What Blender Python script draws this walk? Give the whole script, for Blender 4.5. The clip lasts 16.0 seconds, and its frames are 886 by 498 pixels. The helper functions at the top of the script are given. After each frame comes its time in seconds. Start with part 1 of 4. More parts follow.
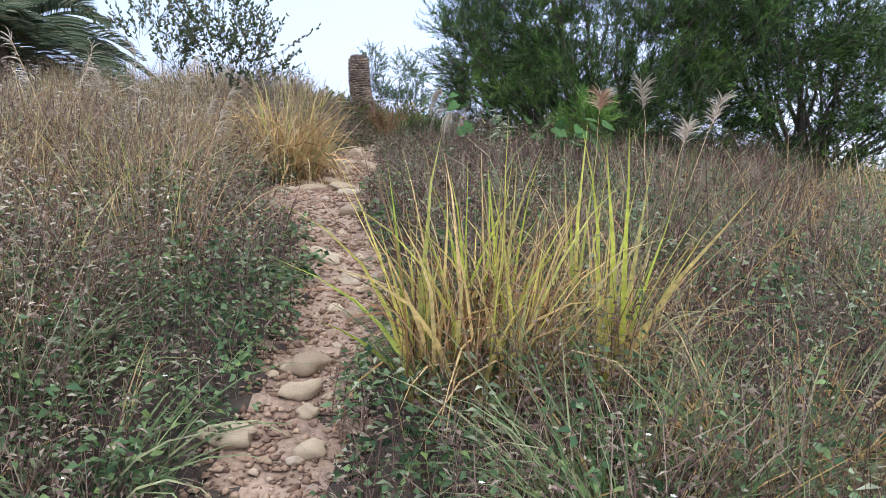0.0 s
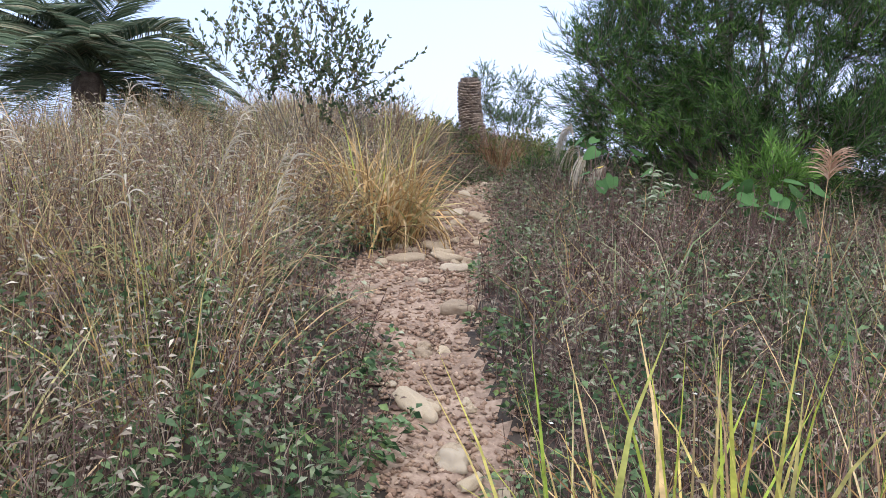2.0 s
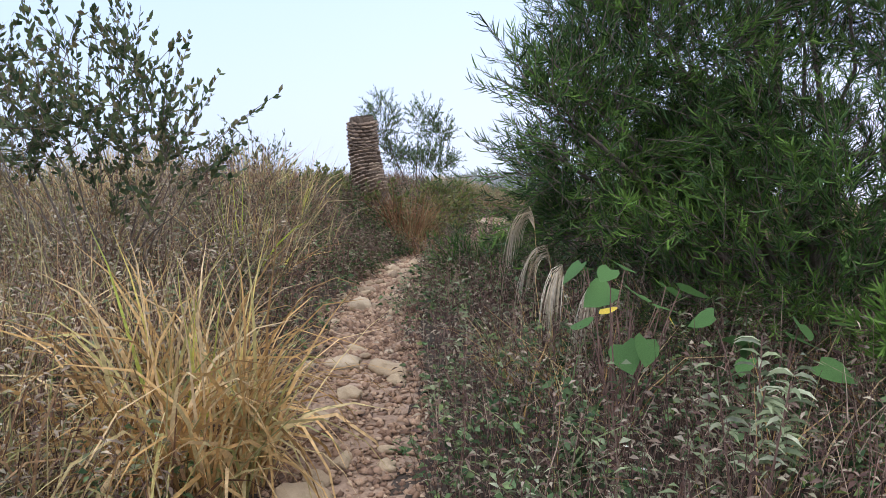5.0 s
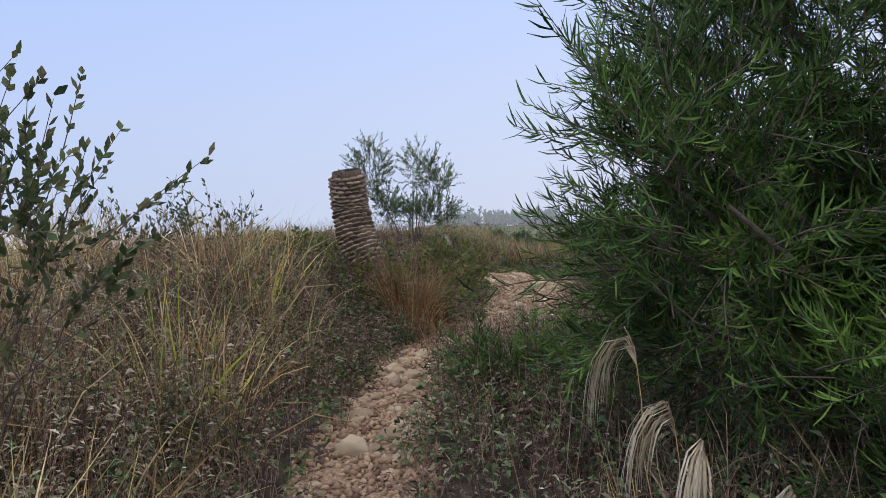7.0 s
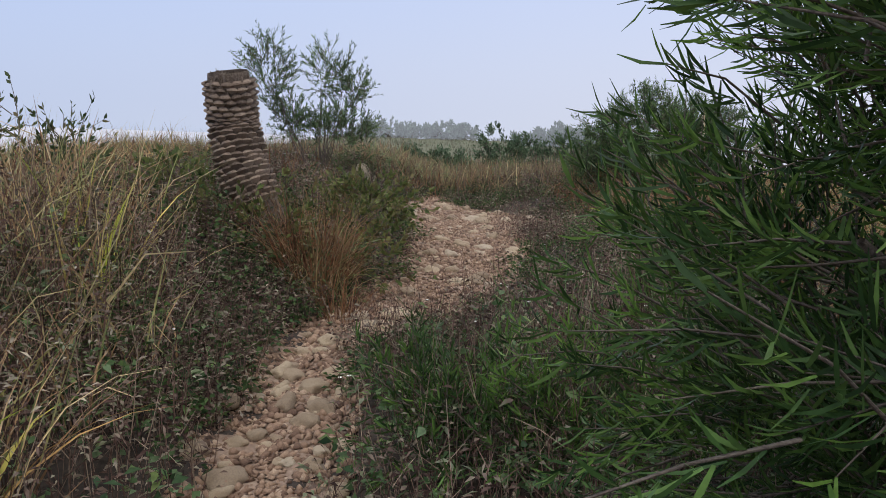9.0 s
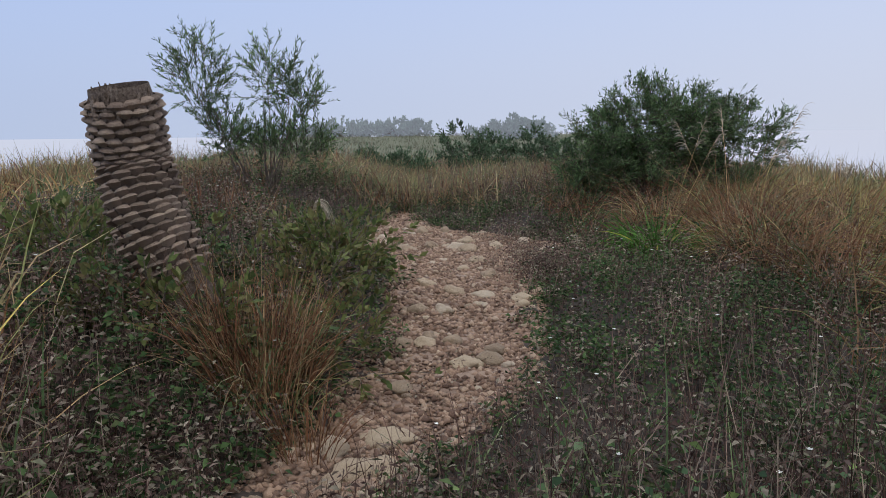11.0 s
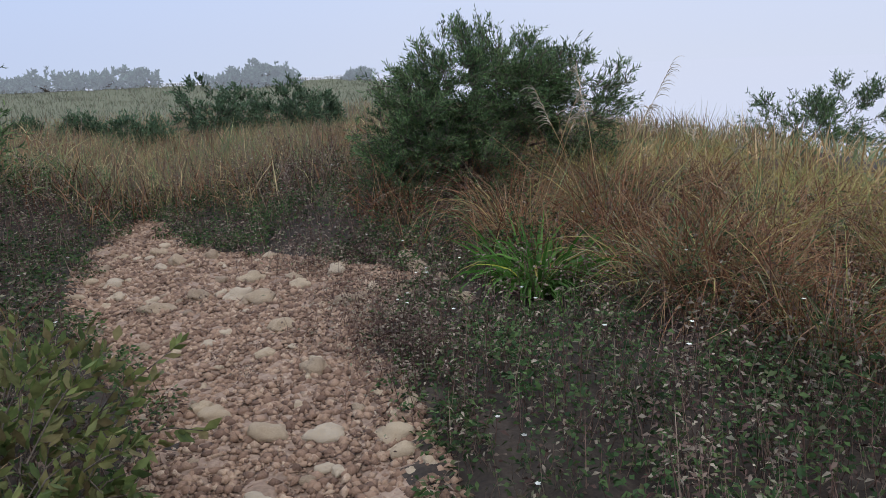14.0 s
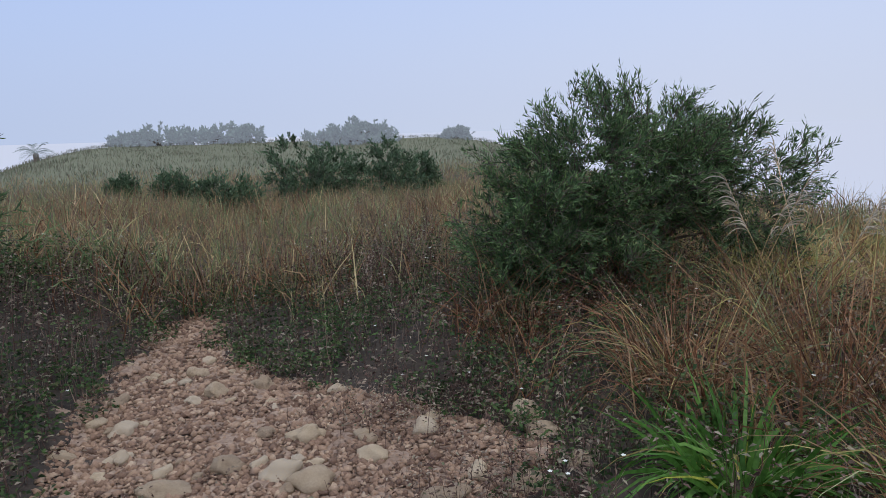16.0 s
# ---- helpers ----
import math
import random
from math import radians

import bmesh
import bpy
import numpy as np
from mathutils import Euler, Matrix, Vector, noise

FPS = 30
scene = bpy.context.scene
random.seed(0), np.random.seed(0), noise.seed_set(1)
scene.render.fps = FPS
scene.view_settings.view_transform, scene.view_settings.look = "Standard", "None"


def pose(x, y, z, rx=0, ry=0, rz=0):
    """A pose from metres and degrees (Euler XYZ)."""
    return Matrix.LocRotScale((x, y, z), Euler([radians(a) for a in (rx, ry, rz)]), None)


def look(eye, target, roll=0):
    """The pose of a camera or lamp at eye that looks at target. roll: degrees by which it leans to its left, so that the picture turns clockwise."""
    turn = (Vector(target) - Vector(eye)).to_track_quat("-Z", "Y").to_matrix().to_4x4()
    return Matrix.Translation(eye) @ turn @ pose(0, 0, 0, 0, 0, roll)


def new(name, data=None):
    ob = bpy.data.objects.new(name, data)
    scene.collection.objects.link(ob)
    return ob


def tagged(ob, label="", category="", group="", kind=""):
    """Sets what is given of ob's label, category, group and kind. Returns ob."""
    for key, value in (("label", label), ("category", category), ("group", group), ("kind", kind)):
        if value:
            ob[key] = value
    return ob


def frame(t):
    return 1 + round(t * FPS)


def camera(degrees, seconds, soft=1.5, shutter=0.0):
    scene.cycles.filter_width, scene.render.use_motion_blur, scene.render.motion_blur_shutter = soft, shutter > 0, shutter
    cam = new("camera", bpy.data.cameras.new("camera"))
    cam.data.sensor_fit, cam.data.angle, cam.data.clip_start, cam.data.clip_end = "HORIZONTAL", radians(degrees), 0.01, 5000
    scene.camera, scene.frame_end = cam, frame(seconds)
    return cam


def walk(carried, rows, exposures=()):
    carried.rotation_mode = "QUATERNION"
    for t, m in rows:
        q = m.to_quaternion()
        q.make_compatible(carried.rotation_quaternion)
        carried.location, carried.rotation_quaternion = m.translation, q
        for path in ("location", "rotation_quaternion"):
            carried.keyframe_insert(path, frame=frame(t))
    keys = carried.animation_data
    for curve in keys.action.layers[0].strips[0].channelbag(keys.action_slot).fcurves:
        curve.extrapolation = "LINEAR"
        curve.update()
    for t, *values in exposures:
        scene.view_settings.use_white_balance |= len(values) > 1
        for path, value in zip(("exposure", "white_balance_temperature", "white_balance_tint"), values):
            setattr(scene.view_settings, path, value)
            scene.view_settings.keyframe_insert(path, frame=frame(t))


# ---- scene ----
# camera and its walk
cam = camera(63.3, 16.0, soft=0.6)
PATH = [
    (0, (1.353, 0.979, 2.159), (1.108, 2.946, 1.895), 4.5),
    (0.5, (1.230, 1.228, 2.224), (0.973, 3.191, 1.943), 9.6),
    (1, (1.183, 1.642, 2.310), (0.628, 3.544, 2.038), 12.6),
    (1.5, (1.050, 1.988, 2.393), (0.416, 3.863, 2.105), 7.7),
    (2, (0.929, 2.410, 2.484), (0.402, 4.322, 2.228), 5.2),
    (2.5, (0.833, 2.839, 2.606), (0.385, 4.775, 2.376), 3.7),
    (3, (0.710, 3.239, 2.691), (0.572, 5.226, 2.513), 2.3),
    (3.5, (0.646, 3.702, 2.736), (0.600, 5.695, 2.570), 1.4),
    (4, (0.560, 4.157, 2.801), (0.456, 6.146, 2.623), 2.7),
    (4.5, (0.446, 4.599, 2.959), (0.352, 6.588, 2.774), 2.6),
    (4.7, (0.386, 4.776, 2.976), (0.183, 6.757, 2.781), 3.0),
    (6.8, (0.032, 6.391, 3.154), (-0.398, 8.342, 3.072), 0.3),
    (7, (-0.042, 6.535, 3.210), (-0.314, 8.514, 3.127), -0.8),
    (7.5, (-0.154, 6.871, 3.254), (-0.274, 8.861, 3.089), -2.1),
    (8, (-0.206, 7.287, 3.287), (-0.296, 9.265, 3.008), 0.6),
    (8.5, (-0.292, 7.718, 3.348), (-0.318, 9.696, 3.052), 4.2),
    (8.7, (-0.308, 7.884, 3.335), (-0.319, 9.858, 3.013), 3.0),
    (10.8, (-0.499, 9.468, 3.452), (-0.504, 11.440, 3.117), -0.3),
    (11, (-0.542, 9.622, 3.487), (-0.435, 11.590, 3.146), -0.6),
    (11.5, (-0.587, 10.032, 3.549), (-0.411, 11.995, 3.211), -3.3),
    (12, (-0.650, 10.459, 3.577), (-0.445, 12.420, 3.242), -3.8),
    (12.5, (-0.680, 10.852, 3.600), (-0.319, 12.776, 3.188), -2.3),
    (13, (-0.612, 11.279, 3.646), (-0.138, 13.177, 3.234), -1.3),
    (13.5, (-0.607, 11.669, 3.666), (0.017, 13.514, 3.212), -1.1),
    (14, (-0.523, 12.018, 3.692), (0.228, 13.801, 3.186), -2.2),
    (14.5, (-0.449, 12.373, 3.706), (0.303, 14.169, 3.248), -2.0),
    (15, (-0.361, 12.764, 3.746), (0.394, 14.561, 3.302), -0.9),
    (15.5, (-0.200, 13.146, 3.780), (0.450, 14.990, 3.360), -0.2),
    (16, (-0.130, 13.537, 3.773), (0.402, 15.434, 3.426), -1.5),
]
walk(cam, [(t, look(eye, target, roll)) for t, eye, target, roll in PATH],
     [(0, 1.05, 6330, 9), (1.5, 1.12, 6370, 9), (3, 0.92, 6480, 9), (4.5, 0.92, 6600, 9), (6.8, 0.32, 6800, 9), (8.7, 0.26, 6900, 9), (10.8, 0.08, 6560, 8), (13.5, 0.2, 6350, 8), (15, 0.2, 6320, 8), (16, 0.08, 6280, 8)])

# world: bright overcast sky, brighter overhead
world = bpy.data.worlds.new("foggy_sky")
scene.world = world
world.use_nodes = True
wn, wl = world.node_tree.nodes, world.node_tree.links
wn.clear()
w_out, w_bg = wn.new("ShaderNodeOutputWorld"), wn.new("ShaderNodeBackground")
w_sky, w_tc = wn.new("ShaderNodeTexSky"), wn.new("ShaderNodeTexCoord")
w_sky.sky_type, w_sky.sun_disc = "NISHITA", False
w_sky.sun_elevation, w_sky.sun_rotation = radians(48), radians(150)
w_sky.air_density, w_sky.dust_density = 1.5, 5.0
w_sep, w_ramp = wn.new("ShaderNodeSeparateXYZ"), wn.new("ShaderNodeValToRGB")
w_scale, w_mix = wn.new("ShaderNodeVectorMath"), wn.new("ShaderNodeMixRGB")
w_scale.operation = "SCALE"
w_scale.inputs["Scale"].default_value = 0.1
w_mix.inputs[0].default_value = 0.9
ramp = w_ramp.color_ramp
ramp.elements[0].position, ramp.elements[0].color = 0.0, (0.62, 0.66, 0.82, 1)
ramp.elements[1].position, ramp.elements[1].color = 1.0, (1.15, 1.15, 1.2, 1)
e = ramp.elements.new(0.30)
e.color = (0.5, 0.6, 0.92, 1)
e = ramp.elements.new(0.60)
e.color = (0.8, 0.86, 1.02, 1)
wl.new(w_tc.outputs["Generated"], w_sep.inputs[0])
wl.new(w_sep.outputs["Z"], w_ramp.inputs[0])
wl.new(w_sky.outputs[0], w_scale.inputs[0])
wl.new(w_scale.outputs[0], w_mix.inputs[1])
wl.new(w_ramp.outputs[0], w_mix.inputs[2])
w_side, w_tint, w_mul = wn.new("ShaderNodeMapRange"), wn.new("ShaderNodeMixRGB"), wn.new("ShaderNodeMixRGB")
w_side.inputs[1].default_value, w_side.inputs[2].default_value = -0.6, 0.6
w_tint.inputs[1].default_value, w_tint.inputs[2].default_value = (0.78, 0.87, 0.98, 1), (1.04, 1.04, 1.02, 1)
w_mul.blend_type = "MULTIPLY"
w_mul.inputs[0].default_value = 1.0
wl.new(w_sep.outputs["X"], w_side.inputs[0])
wl.new(w_side.outputs[0], w_tint.inputs[0])
wl.new(w_mix.outputs[0], w_mul.inputs[1])
wl.new(w_tint.outputs[0], w_mul.inputs[2])
wl.new(w_mul.outputs[0], w_bg.inputs[0])
wl.new(w_bg.outputs[0], w_out.inputs[0])
w_bg.inputs[1].default_value = 1.0
sun = new("sun", bpy.data.lights.new("sun", "SUN"))
sun.data.energy, sun.data.angle, sun.data.color = 0.75, radians(25), (1, 0.95, 0.88)
sun.matrix_world = look((-3, -6, 10), (0, 0, 0))

rng = np.random.default_rng(7)


# ---- materials ----
def base_material(name):
    m = bpy.data.materials.new(name)
    m.use_nodes = True
    n, l = m.node_tree.nodes, m.node_tree.links
    return m, n, l, n["Principled BSDF"], n["Material Output"]


def colour_ramp(n, colours):
    r = n.new("ShaderNodeValToRGB")
    el = r.color_ramp.elements
    el[0].position, el[0].color = 0, (*colours[0], 1)
    el[1].position, el[1].color = 1, (*colours[-1], 1)
    for i, c in enumerate(colours[1:-1], 1):
        q = el.new(i / (len(colours) - 1))
        q.color = (*c, 1)
    return r


def leaf_material(name, colours, through_light=0.3, rough=0.55, glow=0.0):
    """Blades and leaves: each its own shade, with blotches along it, letting some light through."""
    m, n, l, b, out = base_material(name)
    geo, r = n.new("ShaderNodeNewGeometry"), colour_ramp(n, colours)
    l.new(geo.outputs["Random Per Island"], r.inputs[0])
    tc, tex = n.new("ShaderNodeTexCoord"), n.new("ShaderNodeTexNoise")
    tex.inputs["Scale"].default_value = 40
    l.new(tc.outputs["Object"], tex.inputs[0])
    hsv, rng_map = n.new("ShaderNodeHueSaturation"), n.new("ShaderNodeMapRange")
    rng_map.inputs[1].default_value, rng_map.inputs[2].default_value = 0.1, 0.9
    rng_map.inputs[3].default_value, rng_map.inputs[4].default_value = 0.5, 1.55
    patch, fine = n.new("ShaderNodeTexNoise"), n.new("ShaderNodeMath")
    patch.inputs["Scale"].default_value, patch.inputs["Detail"].default_value = 2.2, 3
    l.new(geo.outputs["Position"], patch.inputs[0])
    fine.operation = "MULTIPLY_ADD"
    fine.inputs[1].default_value = 1.3
    shift = n.new("ShaderNodeMath")
    shift.operation = "SUBTRACT"
    shift.inputs[1].default_value = 0.65
    l.new(patch.outputs[0], fine.inputs[0])
    l.new(tex.outputs[0], shift.inputs[0])
    l.new(shift.outputs[0], fine.inputs[2])
    l.new(fine.outputs[0], rng_map.inputs[0])
    l.new(rng_map.outputs[0], hsv.inputs["Value"])
    l.new(r.outputs[0], hsv.inputs["Color"])
    l.new(hsv.outputs[0], b.inputs["Base Color"])
    b.inputs["Roughness"].default_value = rough
    b.inputs["Specular IOR Level"].default_value = 0.18
    # far plants: fog haze is put in as a glow of its colour
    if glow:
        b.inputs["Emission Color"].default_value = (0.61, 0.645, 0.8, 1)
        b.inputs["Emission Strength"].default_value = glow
    tr, mix = n.new("ShaderNodeBsdfTranslucent"), n.new("ShaderNodeMixShader")
    l.new(hsv.outputs[0], tr.inputs[0])
    mix.inputs[0].default_value = through_light
    l.new(b.outputs[0], mix.inputs[1])
    l.new(tr.outputs[0], mix.inputs[2])
    l.new(mix.outputs[0], out.inputs[0])
    return m


def rough_material(name, colours, scale, bump=0.4, rough=0.9, island=False, per_object=False):
    """Soil, stone, bark: two scales of noise in colour, and relief."""
    m, n, l, b, out = base_material(name)
    tc, a, c = n.new("ShaderNodeTexCoord"), n.new("ShaderNodeTexNoise"), n.new("ShaderNodeTexNoise")
    a.inputs["Scale"].default_value, a.inputs["Detail"].default_value = scale, 6
    c.inputs["Scale"].default_value, c.inputs["Detail"].default_value = scale * 9, 4
    l.new(tc.outputs["Object"], a.inputs[0])
    l.new(tc.outputs["Object"], c.inputs[0])
    add = n.new("ShaderNodeMath")
    add.operation = "ADD"
    half = n.new("ShaderNodeMapRange")
    half.inputs[1].default_value, half.inputs[2].default_value = 0.65, 1.35
    l.new(a.outputs[0], add.inputs[0])
    l.new(c.outputs[0], add.inputs[1])
    l.new(add.outputs[0], half.inputs[0])
    r = colour_ramp(n, colours)
    if island or per_object:
        src = n.new("ShaderNodeNewGeometry").outputs["Random Per Island"] if island else n.new("ShaderNodeObjectInfo").outputs["Random"]
        mx = n.new("ShaderNodeMath")
        mx.operation = "MULTIPLY_ADD"
        mx.inputs[1].default_value = 0.3
        sc = n.new("ShaderNodeMath")
        sc.operation = "MULTIPLY"
        sc.inputs[1].default_value = 0.7
        l.new(src, sc.inputs[0])
        l.new(half.outputs[0], mx.inputs[0])
        l.new(sc.outputs[0], mx.inputs[2])
        l.new(mx.outputs[0], r.inputs[0])
    else:
        l.new(half.outputs[0], r.inputs[0])
    l.new(r.outputs[0], b.inputs["Base Color"])
    bp = n.new("ShaderNodeBump")
    bp.inputs["Strength"].default_value, bp.inputs["Distance"].default_value = bump, 0.01
    l.new(c.outputs[0], bp.inputs["Height"])
    l.new(bp.outputs[0], b.inputs["Normal"])
    b.inputs["Roughness"].default_value = rough
    return m


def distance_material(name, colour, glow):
    """Land far beyond the walk; its fog haze is put in as a glow."""
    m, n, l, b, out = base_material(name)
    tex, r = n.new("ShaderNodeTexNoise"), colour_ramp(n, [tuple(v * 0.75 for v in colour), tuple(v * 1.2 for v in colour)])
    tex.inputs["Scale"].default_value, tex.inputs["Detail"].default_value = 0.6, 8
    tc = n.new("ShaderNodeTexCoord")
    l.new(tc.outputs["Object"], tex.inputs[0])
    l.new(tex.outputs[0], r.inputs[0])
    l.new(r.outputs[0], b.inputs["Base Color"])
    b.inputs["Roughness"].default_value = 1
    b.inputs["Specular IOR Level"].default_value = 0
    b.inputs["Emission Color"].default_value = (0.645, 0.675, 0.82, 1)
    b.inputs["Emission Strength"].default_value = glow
    return m


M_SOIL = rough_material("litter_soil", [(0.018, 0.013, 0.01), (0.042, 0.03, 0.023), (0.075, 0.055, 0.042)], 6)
M_PATH = rough_material("trodden_earth", [(0.162, 0.107, 0.078), (0.279, 0.191, 0.14), (0.412, 0.301, 0.228)], 5, 0.9)
M_GRAVEL = rough_material("gravel", [(0.0728, 0.0426, 0.0302), (0.168, 0.0986, 0.0672), (0.28, 0.175, 0.119), (0.37, 0.246, 0.168), (0.56, 0.437, 0.325)], 20, 0.4, 0.85, island=True)
M_STONE = rough_material("cobble", [(0.22, 0.155, 0.11), (0.36, 0.27, 0.185), (0.5, 0.39, 0.27), (0.44, 0.37, 0.3)], 9, 0.5, 0.85, per_object=True)
M_SCALE = rough_material("palm_scale", [(0.0805, 0.0575, 0.0437), (0.218, 0.155, 0.115), (0.368, 0.276, 0.207)], 14, 0.8, 0.9, per_object=True)
M_CORE = rough_material("palm_core", [(0.05, 0.035, 0.025), (0.14, 0.1, 0.075), (0.26, 0.21, 0.17)], 12, 0.9)
M_BARK = rough_material("bark", [(0.06, 0.045, 0.035), (0.13, 0.1, 0.08), (0.22, 0.18, 0.14)], 18, 0.6)
# haze over the far land is emission in the sky's colour
M_FARHILL = distance_material("haze_glow_hillside", (0.13, 0.135, 0.075), 0.09)
M_FOGGLOW = distance_material("fog_glow_land", (0.03, 0.034, 0.042), 0.87)
M_STEM = leaf_material("dry_stem", [(0.06, 0.035, 0.03), (0.13, 0.075, 0.062), (0.21, 0.13, 0.105), (0.36, 0.28, 0.21)], 0.0, 0.8)
M_DRY = leaf_material("withered_leaf", [(0.058, 0.033, 0.029), (0.115, 0.07, 0.06), (0.18, 0.122, 0.1), (0.24, 0.185, 0.145), (0.38, 0.32, 0.25), (0.13, 0.15, 0.08)], 0.2, 0.8)
M_GREEN = leaf_material("weed_leaf", [(0.03, 0.065, 0.03), (0.07, 0.125, 0.055), (0.11, 0.18, 0.075), (0.17, 0.25, 0.13), (0.22, 0.3, 0.1)], 0.3)
M_GOLD = leaf_material("straw", [(0.2, 0.115, 0.05), (0.5, 0.31, 0.125), (0.64, 0.43, 0.2), (0.66, 0.5, 0.3), (0.36, 0.33, 0.11)], 0.3, 0.6)
M_DARKGREEN = leaf_material("shaded_weed_leaf", [(0.0251, 0.0493, 0.0198), (0.0448, 0.0852, 0.0323), (0.0673, 0.121, 0.0404), (0.108, 0.17, 0.0583), (0.108, 0.0897, 0.0538)], 0.25, 0.6)
M_RED = leaf_material("russet_grass", [(0.09, 0.042, 0.026), (0.2, 0.09, 0.048), (0.3, 0.145, 0.075), (0.44, 0.28, 0.165), (0.17, 0.135, 0.06)], 0.3, 0.6)
M_YGREEN = leaf_material("yellow_green_blade", [(0.3, 0.4, 0.06), (0.5, 0.52, 0.09), (0.66, 0.55, 0.16), (0.72, 0.5, 0.24), (0.36, 0.44, 0.08)], 0.35, 0.5)
M_BLADE = leaf_material("green_blade", [(0.09, 0.15, 0.06), (0.16, 0.23, 0.1), (0.27, 0.33, 0.16), (0.44, 0.4, 0.24)], 0.3, 0.5)
M_LILY = leaf_material("strap_leaf", [(0.0525, 0.128, 0.0225), (0.0825, 0.188, 0.0338), (0.128, 0.247, 0.0525)], 0.3, 0.4)
M_ACACIA = leaf_material("narrow_leaf", [(0.02, 0.045, 0.015), (0.033, 0.072, 0.02), (0.048, 0.098, 0.026), (0.072, 0.132, 0.033), (0.11, 0.19, 0.045)], 0.15, 0.42)
M_OLIVE = leaf_material("small_oval_leaf", [(0.04, 0.07, 0.03), (0.07, 0.1, 0.045), (0.11, 0.14, 0.06), (0.15, 0.12, 0.06)], 0.25, 0.5)
M_HEART = leaf_material("broad_leaf", [(0.0525, 0.112, 0.042), (0.075, 0.158, 0.0525), (0.112, 0.21, 0.0675)], 0.3, 0.7)
M_SILVER = leaf_material("silvery_leaf", [(0.16, 0.2, 0.11), (0.24, 0.28, 0.16), (0.36, 0.38, 0.27)], 0.2, 0.7)
M_PLUME = leaf_material("seed_plume", [(0.4, 0.33, 0.24), (0.5, 0.43, 0.33), (0.58, 0.52, 0.42)], 0.35, 0.8)
M_ORANGE = leaf_material("orange_plume", [(0.42, 0.24, 0.15), (0.5, 0.31, 0.2), (0.58, 0.42, 0.3)], 0.35, 0.8)
M_PALM = leaf_material("palm_leaflet", [(0.045, 0.07, 0.04), (0.07, 0.1, 0.055), (0.11, 0.14, 0.08), (0.3, 0.26, 0.17)], 0.15, 0.5)
M_PETAL = leaf_material("white_petal", [(0.75, 0.75, 0.7), (0.8, 0.8, 0.76)], 0.2, 0.6)
# bushes on the rise: haze is put in as a paler leaf colour
M_MIDBUSH = leaf_material("hazy_bush_leaf", [(0.06, 0.1, 0.055), (0.09, 0.14, 0.075), (0.13, 0.18, 0.1)], 0.2, 0.7)
# far leaves: haze is painted as a greyer colour plus emission
M_FARTREE = leaf_material("haze_glow_tree_leaf", [(0.06, 0.1, 0.07), (0.09, 0.13, 0.1), (0.12, 0.16, 0.12)], 0.1, 0.9, 0.27)
M_FIELD = leaf_material("field_grass", [(0.156, 0.101, 0.0702), (0.312, 0.196, 0.117), (0.406, 0.296, 0.156), (0.25, 0.281, 0.125), (0.218, 0.133, 0.117), (0.156, 0.218, 0.0936)], 0.25, 0.7)
M_BROWN = leaf_material("weathered_grass", [(0.178, 0.0981, 0.0625), (0.339, 0.205, 0.116), (0.535, 0.356, 0.197), (0.232, 0.268, 0.107), (0.803, 0.606, 0.356), (0.356, 0.375, 0.143)], 0.3, 0.65)
M_PALE = leaf_material("bleached_weed_leaf", [(0.224, 0.168, 0.129), (0.347, 0.274, 0.213), (0.47, 0.392, 0.302), (0.582, 0.504, 0.392), (0.269, 0.28, 0.179)], 0.3, 0.8)
M_STRAWGREEN = leaf_material("faded_yellow_grass", [(0.397, 0.344, 0.132), (0.555, 0.45, 0.185), (0.291, 0.317, 0.106), (0.397, 0.251, 0.118)], 0.3, 0.6)
M_GREYACACIA = leaf_material("grey_green_narrow_leaf", [(0.039, 0.0715, 0.0312), (0.0624, 0.109, 0.0468), (0.091, 0.15, 0.0624), (0.13, 0.202, 0.0806), (0.195, 0.273, 0.104)], 0.2, 0.5)
M_YOUNG = leaf_material("young_narrow_leaf", [(0.07, 0.14, 0.03), (0.11, 0.2, 0.04), (0.17, 0.28, 0.06)], 0.25, 0.45)
M_HAZELEAF = leaf_material("olive_weed_leaf", [(0.0688, 0.0976, 0.0344), (0.115, 0.15, 0.0459), (0.173, 0.196, 0.063), (0.161, 0.115, 0.0574), (0.219, 0.24, 0.0918)], 0.3, 0.6)
# hill grass: a faint emission stands in for haze
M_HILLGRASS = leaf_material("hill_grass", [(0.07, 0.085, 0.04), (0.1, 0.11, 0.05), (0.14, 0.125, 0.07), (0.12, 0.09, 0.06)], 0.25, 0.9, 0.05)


# ---- mesh helpers ----
def mesh_of(name, verts, faces, mats, slots=None, smooth=True):
    """A mesh from arrays of corners and of four- or three-sided faces."""
    me = bpy.data.meshes.new(name)
    verts, faces = np.asarray(verts, np.float32), np.asarray(faces, np.int32)
    k = faces.shape[1]
    me.vertices.add(len(verts))
    me.vertices.foreach_set("co", verts.ravel())
    me.loops.add(faces.size)
    me.loops.foreach_set("vertex_index", faces.ravel())
    me.polygons.add(len(faces))
    me.polygons.foreach_set("loop_start", np.arange(0, faces.size, k, dtype=np.int32))
    if slots is not None:
        me.polygons.foreach_set("material_index", np.asarray(slots, np.int32))
    me.polygons.foreach_set("use_smooth", np.full(len(faces), smooth))
    for m in mats:
        me.materials.append(m)
    me.update(calc_edges=True)
    return me


